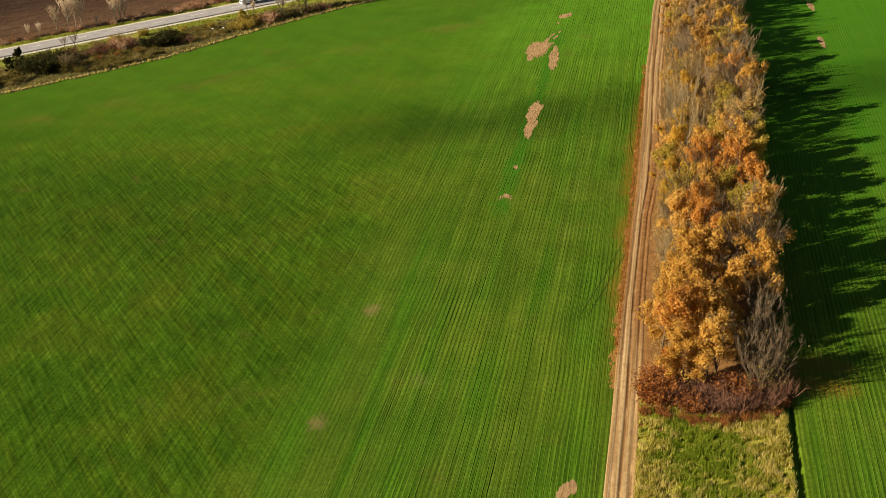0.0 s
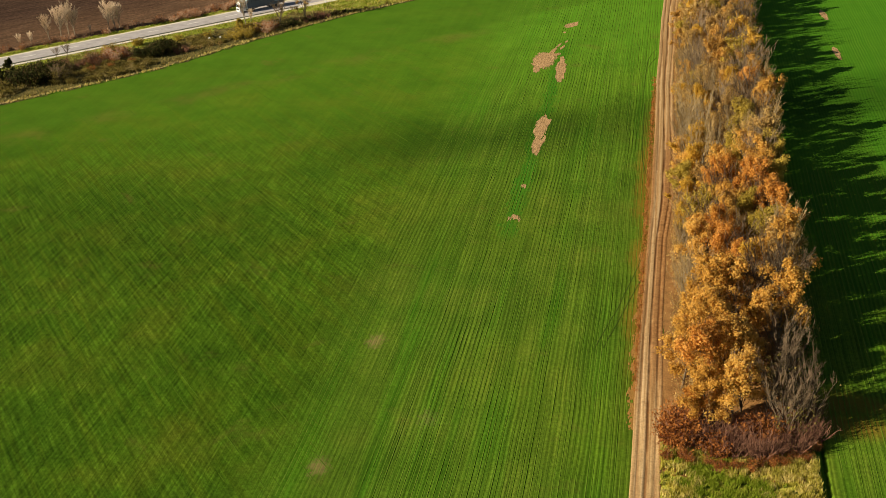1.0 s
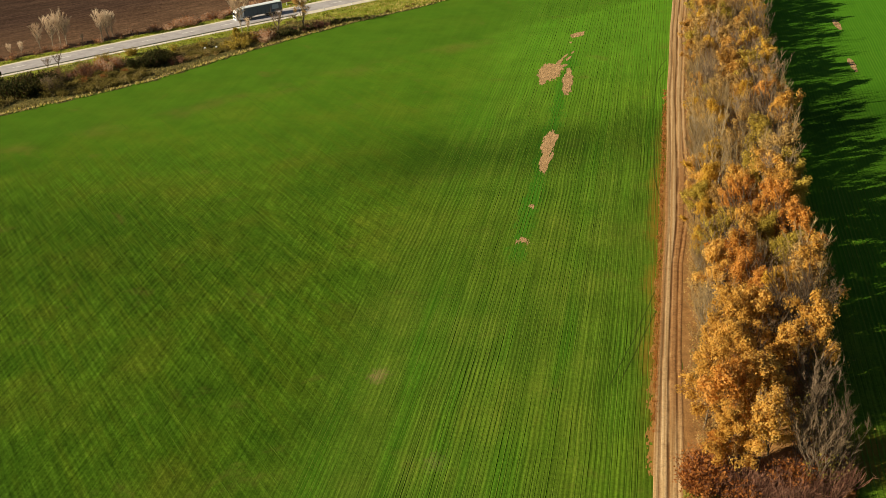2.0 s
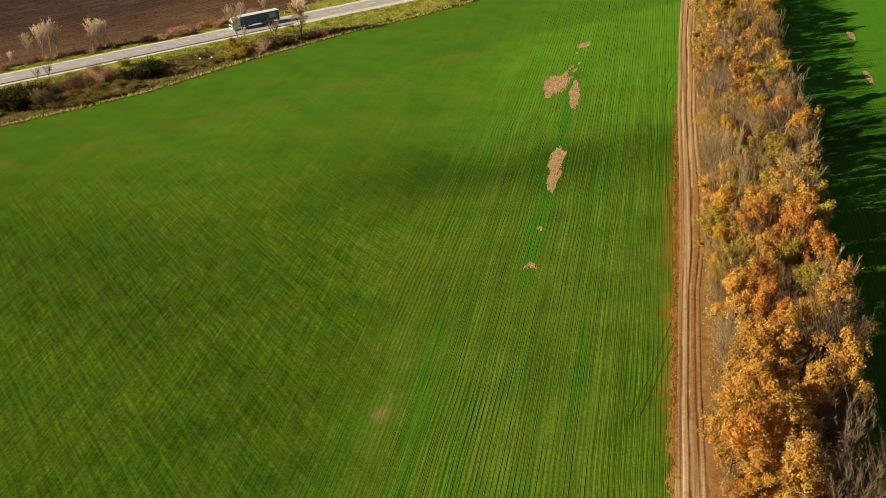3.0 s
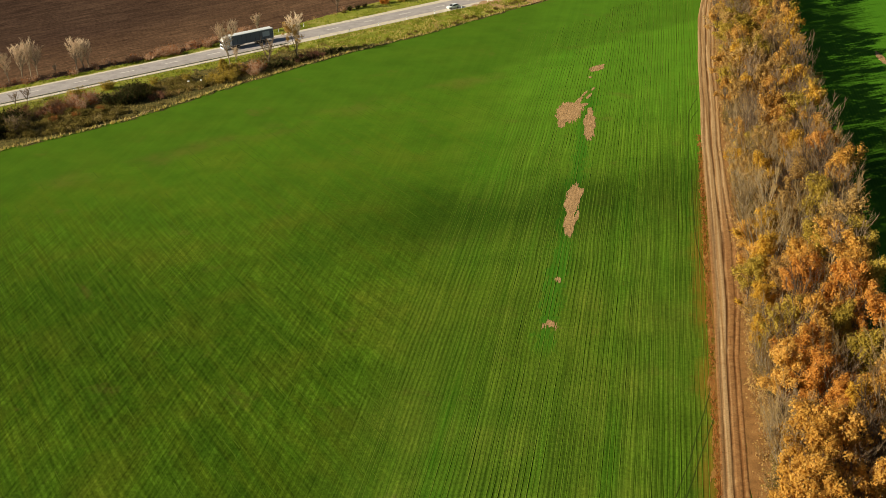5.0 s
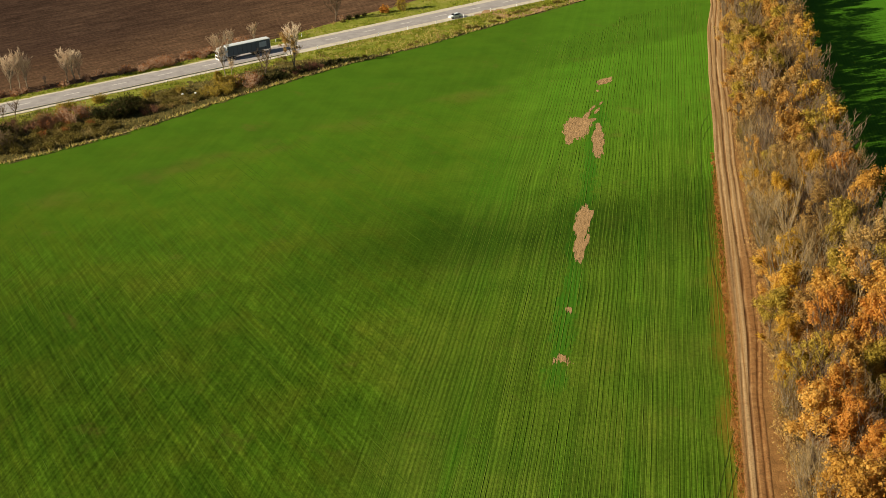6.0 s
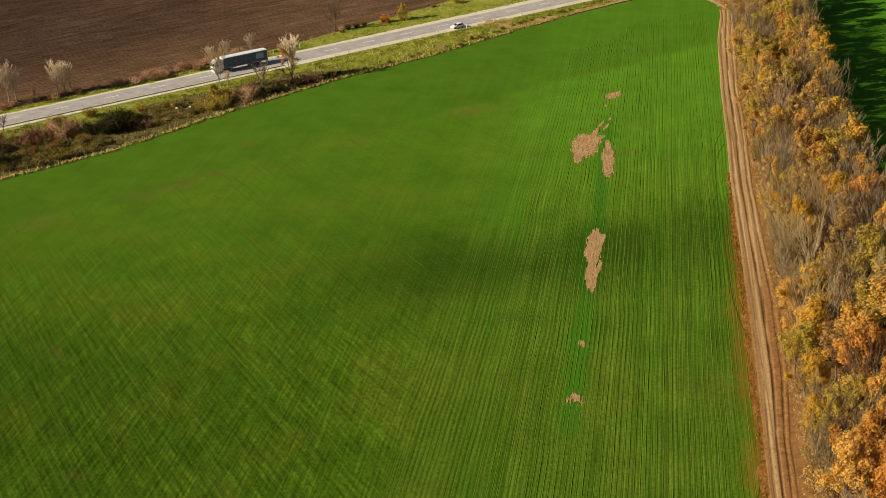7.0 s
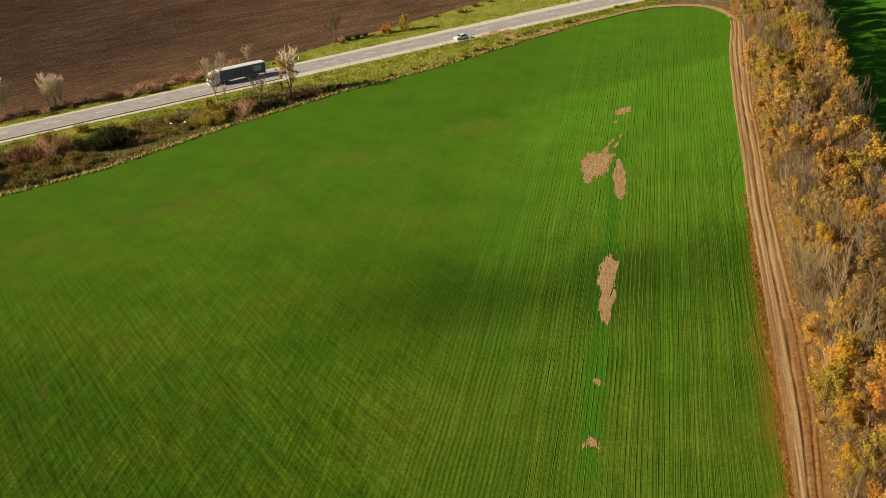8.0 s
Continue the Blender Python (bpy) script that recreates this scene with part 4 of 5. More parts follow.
kind("scrub", *[(lambda i=i: shrub("bush", 160 + i, 1.6, 2.6, 26, LEAF["scrub"], "low tangle of olive and brown scrub", M_STALK, 0.24, 30)) for i in range(2)])
kind("under", *[(lambda i=i: shrub("bush", 100 + i, 3.4, 4.2, 9, LEAF["tan"], "thin brown undergrowth bush with few leaves", M_TWIG, 0.26, 15, 4)) for i in range(2)])
kind("edgebush", *[(lambda i=i: shrub("bush", 105 + i, 7.0, 4.6, 15, LEAF["scrub"], "tall grey brown bush at the strip's edge", M_GREYTWIG, 0.3, 22, 4)) for i in range(2)])
kind("yellowbush", *[(lambda i=i: shrub("bush", 110 + i, 2.4, 2.4, 20, LEAF["olive"], "thin upright bush with dull yellow leaves", M_STALK, 0.2, 26, 6)) for i in range(2)])
kind("darkbush", *[(lambda i=i: shrub("bush", 120 + i, 3.0, 4.4, 46, LEAF["dark"], "ragged dark green bush on the verge", M_REDTWIG, 0.22, 30)) for i in range(2)])
kind("brownbush", *[(lambda i=i: shrub("bush", 130 + i, 2.2, 2.6, 2, LEAF["russet"], "leafless reddish brown bush by the road", M_PINKTWIG, 0.2, 44)) for i in range(2)])
kind("dark_tree", lambda: tree(171, 7.0, 2.4, 70, LEAF["dark"], "small dark green dense tree on the verge", 0.3, 0.06))
kind("orangebush", lambda: shrub("bush", 140, 2.0, 2.0, 45, LEAF["rust"], "small bright orange bush", M_TWIG))


def hash_seed(n, i):
    return sum(ord(ch) for ch in n) * 13 + i


_spin = random.Random(5)
JOINED = []


def scatter(name, x, y, z, tall):
    """Notes one of the many small bushes that are joined into one mass."""
    JOINED.append((name, _spin.randrange(len(KINDS[name])), pose(x, y, z, 0, 0, _spin.uniform(0, 360)), tall))


def grow_mass(label):
    """Builds all noted bushes as one object."""
    me = bpy.data.meshes.new("undergrowth")
    verts, faces, mats, slots, base = [], [], [], [], 0
    for name, i, m, tall in JOINED:
        if KINDS[name][i][1] is None:
            continue
        proto = KINDS[name][i][1]
        s = tall / proto["built"]
        m = np.array(m @ Matrix.Diagonal((s, s, s, 1)))
        for ob in proto.children:
            co = np.empty(len(ob.data.vertices) * 3)
            ob.data.vertices.foreach_get("co", co)
            co = co.reshape(-1, 3) @ m[:3, :3].T + m[:3, 3]
            verts.append(co)
            mat = ob.data.materials[0]
            if mat not in mats:
                mats.append(mat)
            for poly in ob.data.polygons:
                faces.append(tuple(base + v for v in poly.vertices))
            slots += [mats.index(mat)] * len(ob.data.polygons)
            base += len(co)
    me.from_pydata(np.concatenate(verts).tolist(), [], faces)
    for mat in mats:
        me.materials.append(mat)
    me.polygons.foreach_set("material_index", slots)
    tagged(new("undergrowth", me), label, "undergrowth", "", "stuff")



def plant(name, x, y, z, tall, wide=1.0, variant=None):
    """Sets one tree or bush of a kind; the first of each variant is built, the others are copies."""
    slots = KINDS[name]
    i = _spin.randrange(len(slots)) if variant is None else variant % len(slots)
    turn = _spin.uniform(0, 360)
    mk, made = slots[i]
    if made is None:
        made = slots[i][1] = mk()
        s = tall / made["tall"]
        made.matrix_basis = pose(x, y, z, 0, 0, turn) @ Matrix.Diagonal((s, s, s, 1))
        made["tall"] = tall
        return made
    s = tall / made["tall"]
    lean = (_spin.gauss(0, 2.5), _spin.gauss(0, 2.5))
    return copy_thing(made, pose(x, y, z, lean[0], lean[1], turn) @ Matrix.Diagonal((s * wide, s * wide, s, 1)))


# the strip's trees that stand out: kind, x, y, height
STRIP = [
    ("rust", 1.4, 157.6, 13), ("orange", -0.3, 172.5, 11), ("orange", 10.8, 171.5, 12), ("gold", 11.2, 187.0, 12), ("orange", 7.4, 179.1, 14), ("orange", 5.4, 164.4, 12), ("grey", 11.6, 154.1, 10),
    ("grey", 14.8, 162.3, 10.5), ("grey", 14.3, 177.0, 9), ("orange", 2.8, 151.1, 10), ("rust", -1.1, 151.1, 7), ("bare", 1.0, 182.4, 11),
    ("orange", 2.2, 197.3, 12), ("bare", 8.9, 201.0, 12), ("rust", 15.0, 206.5, 14), ("rust", 13.4, 195.2, 11), ("orange", 12.2, 221.5, 13),
    ("orange", 6.3, 210.1, 12), ("gold", 0.9, 222.0, 9), ("bare", 1.0, 242.6, 13), ("bare", 7.3, 240.0, 12), ("olive", 12.1, 251.0, 14),
    ("olive", 17.4, 237.5, 12), ("grey", 16.6, 259.8, 14), ("gold", 11.1, 278.6, 13), ("gold", 5.5, 272.7, 11), ("bare", 1.3, 286.7, 11),
    ("grey", 15.1, 295.7, 13), ("orange", 8.8, 302.5, 13), ("tan", 3.0, 316.8, 11), ("olive", 17.0, 317.0, 12), ("orange", 11.9, 330.5, 13),
    ("gold", 20.4, 338.2, 11), ("bare", -2.5, 268.8, 8), ("bare", -1.4, 207.2, 8), ("bare", -2.8, 189.9, 8), ("grey", 8.2, 156.1, 9),
    ("orange", 7.8, 304.5, 12), ("tan", 6.8, 329.7, 11), ("olive", 14.3, 325.4, 12), ("grey", 16.8, 299.1, 12), ("tan", -0.1, 320.7, 10),
    ("orange", 5.5, 357.1, 12), ("rust", 13.8, 354.7, 13), ("olive", -1.5, 362.1, 10), ("olive", 2.2, 382.9, 11), ("orange", 11.1, 380.1, 12),
    ("olive", 19.4, 380.4, 13), ("bare", 0.5, 302.6, 9), ("tan", -2.2, 291.8, 7), ("olive", 2.4, 290.0, 9), ("olive", 11.7, 385.3, 14),
    ("grey", 17.2, 388.0, 14), ("grey", 5.1, 393.2, 13), ("orange", 1.1, 364.6, 10), ("olive", 5.4, 353.5, 11), ("tan", 4.0, 418.9, 10),
    ("olive", 17.7, 426.9, 13), ("tan", 12.0, 433.2, 12),
]
for _k, _x, _y, _h in STRIP:
    if _y > 285:                              # duller leaves towards the road
        _k = {"orange": "amber", "rust": "amber" if _x < 8 else "tan"}.get(_k, _k)
    _x = min(max(_x, 0.0 if _k in ("bare", "grey") else 1.7 + 0.1 * (_h - 10)), 15.9)
    plant(_k + ("_far" if _y > 285 else ""), _x, _y, land(_x, _y), _h, 1.0)


def fill_strip():
    """Smaller trees and undergrowth between the tall ones."""
    rng = random.Random(11)
    taken = [(x, y) for _, x, y, _ in STRIP]
    y = 151.0
    while y < 492:
        x = 0.4
        while x < 17.4:
            px, py = min(x + rng.uniform(-1.1, 1.1), 16.4), y + rng.uniform(-1.6, 1.6)
            near = min(math.hypot(px - a, py - c) for a, c in taken)
            if near > 3.2 and y < 172:
                plant("grey" if x > 10 else "orange", px, py, land(px, py), rng.uniform(8, 10.5) if x > 10 else rng.uniform(9.5, 12.5), 1.1)
                taken.append((px, py))
            elif y >= 172 and near > (2.9 if x > 11 else 3.3 if x > 4 else 3.0):
                far = (7, 5, 6, 5, 7, 3, 0) if x < 11 else (4, 3, 2, 5, 12, 2, 0)
                k = rng.choices(("tan", "amber" if y > 285 else "orange", "bare", "olive", "grey", "gold", "rust"), far if y > 290 else ((3, 9, 2, 2, 6, 4, 3) if x > 3.5 else (5, 5, 6, 1, 2, 2, 1) if y < 190 else (5, 1, 14, 1, 4, 1, 0.2)) if y < 225 else (4, 3, 3, 3, 11, 2, 1) if x > 11 else (8, 3, 9, 3, 4, 4, 0.5) if x > 5 else (7, 2, 15, 2, 3, 2, 0.3))[0]
                k += "_far" if y > 285 else ""
                plant(k, px, py, land(px, py), rng.uniform(13.5, 16) if x > 11 and y > 370 else rng.uniform(12, 15) if x > 11 else rng.uniform(9.5, 13) if x > 2 else rng.uniform(6.5, 9.5), rng.uniform(0.9, 1.15))
                taken.append((px, py))
            elif rng.random() < (0.75 if x < 4 else 0.3):
                scatter("under", px, py, land(px, py), rng.uniform(2, 3.6))
            x += 3.2
        y += 3.9
    for i in range(86):                       # close grey edge towards the ditch
        py = 150 + 4.0 * i + rng.uniform(-1.2, 1.2)
        px = rng.uniform(13.2, 17.3)
        (plant if i < 10 else scatter)("edgebush", px, py, land(px, py), rng.uniform(5.5, 8.5))
    for x in steps(-1.6, 17.3, 13):
        for row in range(4):
            px, py = x + rng.uniform(-0.6, 0.6), 142.6 + 2.6 * row + rng.uniform(-0.7, 0.7) + 0.035 * abs(x - 7.5) ** 2.1 * (1 if x > 7.5 else 0.45) + 1.6 * bumps(x, 0, 5, 3)
            plant("russetbush" if row == 0 or x < 0.5 or rng.random() < 0.22 else "maroon", px, py, land(px, py), rng.uniform(1.2, 1.9) if row == 0 else rng.uniform(3.2, 4.4))
    for i in range(90):                       # grey brush between the track and the trees
        py = rng.uniform(172, 345)
        px = rng.uniform(-0.6, 2.2) + max(0, along(TRACK_TREE_SIDE, py) + 2.2) * 0.6
        scatter("edgebush" if rng.random() < 0.6 else "under", px, py, land(px, py), rng.uniform(2.4, 5.0))
    for i in range(240):
        py = 150 + 1.4 * i + rng.uniform(-1, 1)
        px = rng.uniform(-0.9, 1.4) + max(0, along(TRACK_TREE_SIDE, py) + 1.6)
        (plant if i < 12 else scatter)("under", px, py, land(px, py), rng.uniform(1.2, 3.2))


fill_strip()


# ---- grass ----
def tufts(name, spots, material, label, tall=(0.3, 0.7), blades=5, wide=(0.03, 0.06)):
    b = Build()
    rng = random.Random(21)
    for x, y, z in spots:
        for _ in range(blades):
            w = rng.uniform(0, 6.28)
            h = rng.uniform(*tall)
            dx, dy = math.cos(w), math.sin(w)
            lean = rng.uniform(0.1, 0.6) * h
            ww = rng.uniform(*wide)
            ox, oy = x + rng.gauss(0, 0.12), y + rng.gauss(0, 0.12)
            b.face([(ox - dy * ww, oy + dx * ww, z - 0.03), (ox + dy * ww, oy - dx * ww, z - 0.03), (ox + dx * lean, oy + dy * lean, z + h)])
    return tagged(part(name, b, material), label, "grass", "", "stuff")


def meadow():
    rng = random.Random(31)
    straw, green = [], []
    while len(straw) + len(green) < 15000:
        x, y = rng.uniform(-2.8, 17.4), rng.uniform(112, 151)
        if bumps(x, y, 0.9, 12) + 0.6 * bumps(x, y, 3, 2) + rng.gauss(0, 0.22) > 0.0:
            lush = 1.15 - math.hypot((x - 6.5 + 0.25 * (y - 133)) / 6.5, (y - 135) / 12) + 0.8 * bumps(x, y, 2.5, 7) + rng.gauss(0, 0.2)
            (green if lush > 0.25 else straw).append((x, y, land(x, y) + 0.08))
    tufts("meadow_grass", straw, M_BLADE, "tussocks of yellowing tall grass", (0.3, 0.8), 6, (0.04, 0.10))
    tufts("green_grass", green, M_GREENBLADE, "tussocks of green grass in the meadow", (0.3, 0.7), 6, (0.04, 0.09))
    spots, dry = [], []
    while len(spots) < 9000:
        s, u = rng.uniform(40, 330), rng.random()
        e = along(EDGE, s)
        o = e + 1 + (360.6 - e) * u
        if bumps(s, o, 4, 12) + rng.gauss(0, 0.25) > -0.05:
            q = road_at(s, o)
            (dry if s < 182 and u + 0.3 * bumps(s, o, 5, 2) < 0.74 else spots).append((q.x, q.y, 0.05 + 0.22 * u * u))
    for i in range(2500):
        s = rng.uniform(40, 330)
        e = along(PLOUGH, s)
        q = road_at(s, rng.uniform(376, e - 0.3))
        spots.append((q.x, q.y, 0.15))
    tufts("scrub_grass", dry, M_STALK, "dead brown grass and stalks between the bushes", (0.3, 0.8), 4, (0.04, 0.09))
    tufts("verge_grass", spots, M_VERGEBLADE, "rough grass of the road verge", (0.25, 0.6), 4, (0.05, 0.12))
    spots = []
    for i in range(700):
        s = rng.uniform(40, 244)
        q = road_at(s, along(EDGE, s) + abs(rng.gauss(0.5, 0.8)))
        spots.append((q.x, q.y, 0.1))
    for i in range(1500):
        s = rng.gauss(215, 22)
        e = along(EDGE, s)
        q = road_at(s, rng.uniform(e + 0.6, 361.5))
        if bumps(q.x, q.y, 5, 31) > -0.1:
            spots.append((q.x, q.y, 0.12))
    tufts("margin_grass", spots, M_BLADE, "straw-coloured grass along the field's edge", (0.3, 0.7), 5, (0.05, 0.10))
    spots = []
    for i in range(1500):
        y = rng.uniform(160, 310)
        x = -6.9 + rng.gauss(0, 0.25)
        spots.append((x, y, land(x, y)))
    tufts("track_weeds", spots, LEAF["russet"], "dry russet weeds along the track", (0.15, 0.4), 4)


meadow()


# ---- along the road ----
def road_plant(name, s, o, tall, wide=1.0, variant=None):
    q = road_at(s, o)
    return plant(name, q.x, q.y, 0.08, tall, wide, variant)


def roadside():
    rng = random.Random(41)
    for k, s, o, h in ROADSIDE:
        road_plant(k, s, o, h, 1.25 if k in ("roadbare", "fieldbare") else 1.0)
    for s, o in ((147.6, 348.4), (148.6, 346.5), (142.9, 344.1), (142, 341.5), (144, 343), (145.5, 340.8), (147.5, 344), (149, 347), (151, 345.5), (140, 343.5), (136, 350), (128, 353)):
        road_plant("yellowbush", s, o, rng.uniform(1.6, 2.8))
    def clump(name, s0, o0, ds, do, n, lo, hi, put=None):
        for _ in range(n):
            w, r = rng.uniform(0, 6.28), math.sqrt(rng.random())
            s, o = s0 + ds * r * math.cos(w), o0 + do * r * math.sin(w)
            o = max(o, along(EDGE, s) + 0.9)
            tall = rng.uniform(lo, hi)
            if put:
                q = road_at(s, o)
                scatter(name, q.x, q.y, 0.08, tall)
            else:
                road_plant(name, s, o, tall)
    # dark thickets below the road, the brown and lit tangle between and before them
    clump("darkbush", 117, 345, 5.5, 4.0, 20, 2.6, 4.2)
    clump("maroon", 122, 341.5, 5, 2.5, 8, 1.6, 2.6)
    clump("darkbush", 82, 343.5, 6.5, 5.0, 24, 3.0, 5.0)
    clump("brownbush", 103, 348.5, 7, 4, 16, 2.6, 4.0)
    clump("maroon", 94, 349.5, 8, 4.5, 14, 2.2, 3.4)
    clump("edgebush", 88, 337.0, 2.5, 2.0, 4, 4.0, 5.2)
    clump("yellowbush", 111, 358.0, 7, 1.6, 9, 1.8, 2.8)
    clump("weeds", 99, 337.5, 16, 7.0, 150, 0.9, 2.2, True)
    clump("edgebush", 100, 346, 12, 5.0, 9, 2.4, 4.0, True)
    clump("edgebush", 78, 347, 8, 6.0, 6, 3.0, 4.5, True)
    clump("scrub", 99, 340.5, 12, 4.0, 18, 1.0, 1.8)
    clump("russetbush", 103, 340.5, 7, 4, 5, 1.4, 2.2)
    clump("weeds", 133, 347, 10, 7, 120, 0.7, 1.7, True)
    clump("scrub", 133, 347, 10, 6, 16, 0.8, 1.4)
    clump("under", 131, 341.5, 8, 2.5, 9, 1.2, 2.2)
    clump("yellowbush", 146.5, 346.5, 4.5, 3.5, 7, 1.8, 3.8)
    clump("brownbush", 154, 345, 4.5, 3.5, 8, 2.2, 3.6)
    clump("weeds", 150, 345, 9, 5, 30, 0.9, 1.8, True)
    clump("darkbush", 160, 344, 5, 2.8, 9, 1.2, 2.2)
    clump("maroon", 170, 346.5, 9, 2.8, 18, 1.0, 2.0)
    clump("darkbush", 175, 346.0, 9, 2.0, 12, 0.9, 1.6)
    clump("weeds", 70, 343, 12, 9, 60, 1.0, 2.4, True)
    clump("scrub", 66, 340, 10, 7, 12, 1.2, 2.4)
    for s in (70, 112):
        road_plant("weeds", s, along(EDGE, s) + 6, 1.6, 1.0, int(s) // 112)
    for i in range(40):
        s = rng.uniform(184, 300)
        q = road_at(s, along(EDGE, s) + (rng.uniform(1.2, 4) if s < 240 else rng.uniform(4.5, 6)))
        scatter(rng.choice(("scrub", "under", "scrub")), q.x, q.y, 0.08, rng.uniform(0.5, 1.1))
    for i in range(60):                       # brown scrub along the plough edge
        s = rng.uniform(124, 172)
        q = road_at(s, along(PLOUGH, s) + rng.uniform(-1.5, 4.5))
        (scatter if i > 24 else plant)("brownbush", q.x, q.y, 0.1, rng.uniform(1.4, 3.0))
    for i in range(30):
        s = rng.uniform(76, 122)
        road_plant("brownbush", s, along(PLOUGH, s) + rng.uniform(-1, 2.5), rng.uniform(1.0, 2.4))
    for i in range(26):
        s = rng.uniform(184, 300)
        q = road_at(s, along(PLOUGH, s) + rng.uniform(-4, 0.5))
        scatter(rng.choice(("scrub", "under")), q.x, q.y, 0.1, rng.uniform(0.6, 1.3))


ROADSIDE = [("roadbare", 151.1, 354.5, 11.5), ("tan", 170.1, 350.4, 10.0), ("roadbare", 170.3, 350.6, 11.5), ("fieldbare", 159.4, 347, 7.5), ("fieldbare", 204.1, 388, 9.0), ("yellowbush", 226.6, 384.5, 3.4), ("olive", 226.8, 384.7, 5.0), ("orangebush", 220.9, 386, 2.4),
            ("roadbare", 117.9, 382, 8.0), ("roadbare", 116.0, 382.5, 8.5), ("roadbare", 119.6, 382.5, 7.5), ("roadbare", 97.4, 384.2, 8.0), ("roadbare", 101.2, 384.6, 9.5), ("roadbare", 103.5, 384.6, 10.0), ("roadbare", 105.4, 384, 8.5),
            ("roadbare", 91.0, 382, 4.0), ("roadbare", 88.0, 382, 4.0), ("roadbare", 172.4, 381.8, 6.0), ("roadbare", 165, 381, 5.5), ("roadbare", 160, 380, 5.0),
            ("yellowbush", 251.5, 391, 2.4), ("under", 254, 391, 2.2), ("under", 217, 348, 2.6), ("under", 229, 351, 2.0), ("roadbare", 153.5, 356, 4.5), ("olive", 146, 347, 5.0),
            ("dark_tree", 76, 349, 6.0), ("dark_tree", 72, 345, 5.0), ("fieldbare", 95.7, 361.0, 4.0), ("fieldbare", 92.5, 360.5, 3.6), ("fieldbare", 86.3, 336.5, 5.0), ("roadbare", 109.8, 382.8, 2.6), ("tan", 70, 358, 7.0), ("brownbush", 206, 387.5, 2.0), ("darkbush", 208, 386.5, 1.8), ("darkbush", 211, 386.5, 1.6), ("darkbush", 214, 387, 1.4)]
roadside()
grow_mass("tangled brown undergrowth of the strip and the verges")


def litter():
    """Two pale crumpled sacks that lie in the scrub."""
    for s, o, size in ((135.6, 347.4, 0.30), (138.7, 346.3, 0.26)):
        rng = random.Random(int(s))
        b = Build()
        n, m = 10, 7
        for j in range(m):
            e = math.pi * j / (m - 1)
            for i in range(n):
                w = 2 * math.pi * i / n
                r = size * (1 + rng.uniform(-0.18, 0.18)) * max(math.sin(e), 0.04)
                b.v.append((r * math.cos(w) * 1.25, r * math.sin(w), size * 0.75 * (1 - math.cos(e)) * (1 + rng.uniform(-0.06, 0.06))))
        for j in range(m - 1):
            for i in range(n):
                k = (i + 1) % n
                b.f.append((j * n + i, j * n + k, (j + 1) * n + k, (j + 1) * n + i))
        q = road_at(s, o)
        ob = tagged(part("sack", b, M_WHITE), "crumpled white sack lying in the dry scrub", "sack", "sacks in the scrub")
        ob.location = (q.x, q.y, 0.45)


litter()


def guard_rail():
    root = new("guard_rail")
    tagged(root, "low galvanised guard rail on posts along the road", "guard rail")
    b = Build()
    prof = [(0, 0.45), (0.05, 0.5), (0, 0.56), (0, 0.62), (0.05, 0.68), (0, 0.74)]
    for s in steps(60, 174, 38):
        for dy, z in prof:
            q = road_at(s, 362.9 - dy)
            b.v.append((q.x, q.y, z + 0.18))
    m = len(prof)
    for i in range(38):
        for j in range(m - 1):
            b.f.append((i * m + j, (i + 1) * m + j, (i + 1) * m + j + 1, i * m + j + 1))
    part("beam", b, M_STEEL, root)
    post = Build()
    post.box(-0.05, -0.06, 0.0, 0.05, 0.06, 0.86, 0.01)
    me = post.mesh("post", M_WHITE)
    for s in steps(60, 174, 28):
        q = road_at(s, 363.05)
        ob = new("post", me)
        ob.parent = root
        ob.location = (q.x, q.y, 0.05)


guard_rail()


def delineators():
    first = None
    for s, o in [(184.1 + 10.4 * i, 363.0) for i in range(8)] + [(178.1, 378.2), (186.9, 378.4)]:
        q = road_at(s, o)
        m = pose(q.x, q.y, 0.12, 0, 0, 43)
        if first is None:
            first = new("marker_post")
            tagged(first, "white plastic roadside marker post", "marker post", "marker posts")
            b = Build()
            b.box(-0.09, -0.09, 0, 0.09, 0.09, 1.1, 0.03)
            part("post", b, M_WHITE, first)
            b = Build()
            b.box(-0.095, -0.095, 0.78, 0.095, 0.095, 0.95, 0.03)
            part("reflector_band", b, M_BLACK, first, "black reflector band")
            first.matrix_basis = m
        else:
            copy_thing(first, m)


delineators()


# ---- vehicles ----
def wheel(parent, x, y, r, w):
    tyre, rim = Build(), Build()
    ring = [(0.55 * r, -w / 2), (0.93 * r, -w / 2), (r, -w * 0.35), (r, w * 0.35), (0.93 * r, w / 2), (0.55 * r, w / 2)]
    n = 18
    for i in range(n):
        a = 2 * math.pi * i / n
        for rr, d in ring:
            tyre.v.append((rr * math.cos(a), d, rr * math.sin(a)))
    m = len(ring)
    for i in range(n):
        for j in range(m):
            i2, j2 = (i + 1) % n, (j + 1) % m
            tyre.f.append((i * m + j, i * m + j2, i2 * m + j2, i2 * m + j))
    rim.tube([(0, -w * 0.4, 0), (0, w * 0.4, 0)], [0.56 * r, 0.56 * r], 14, True)
    whole = part("wheel", tyre, M_BLACK, parent)
    whole.location = (x, y, r)
    part("rim", rim, M_STEEL, whole, "grey steel rim")


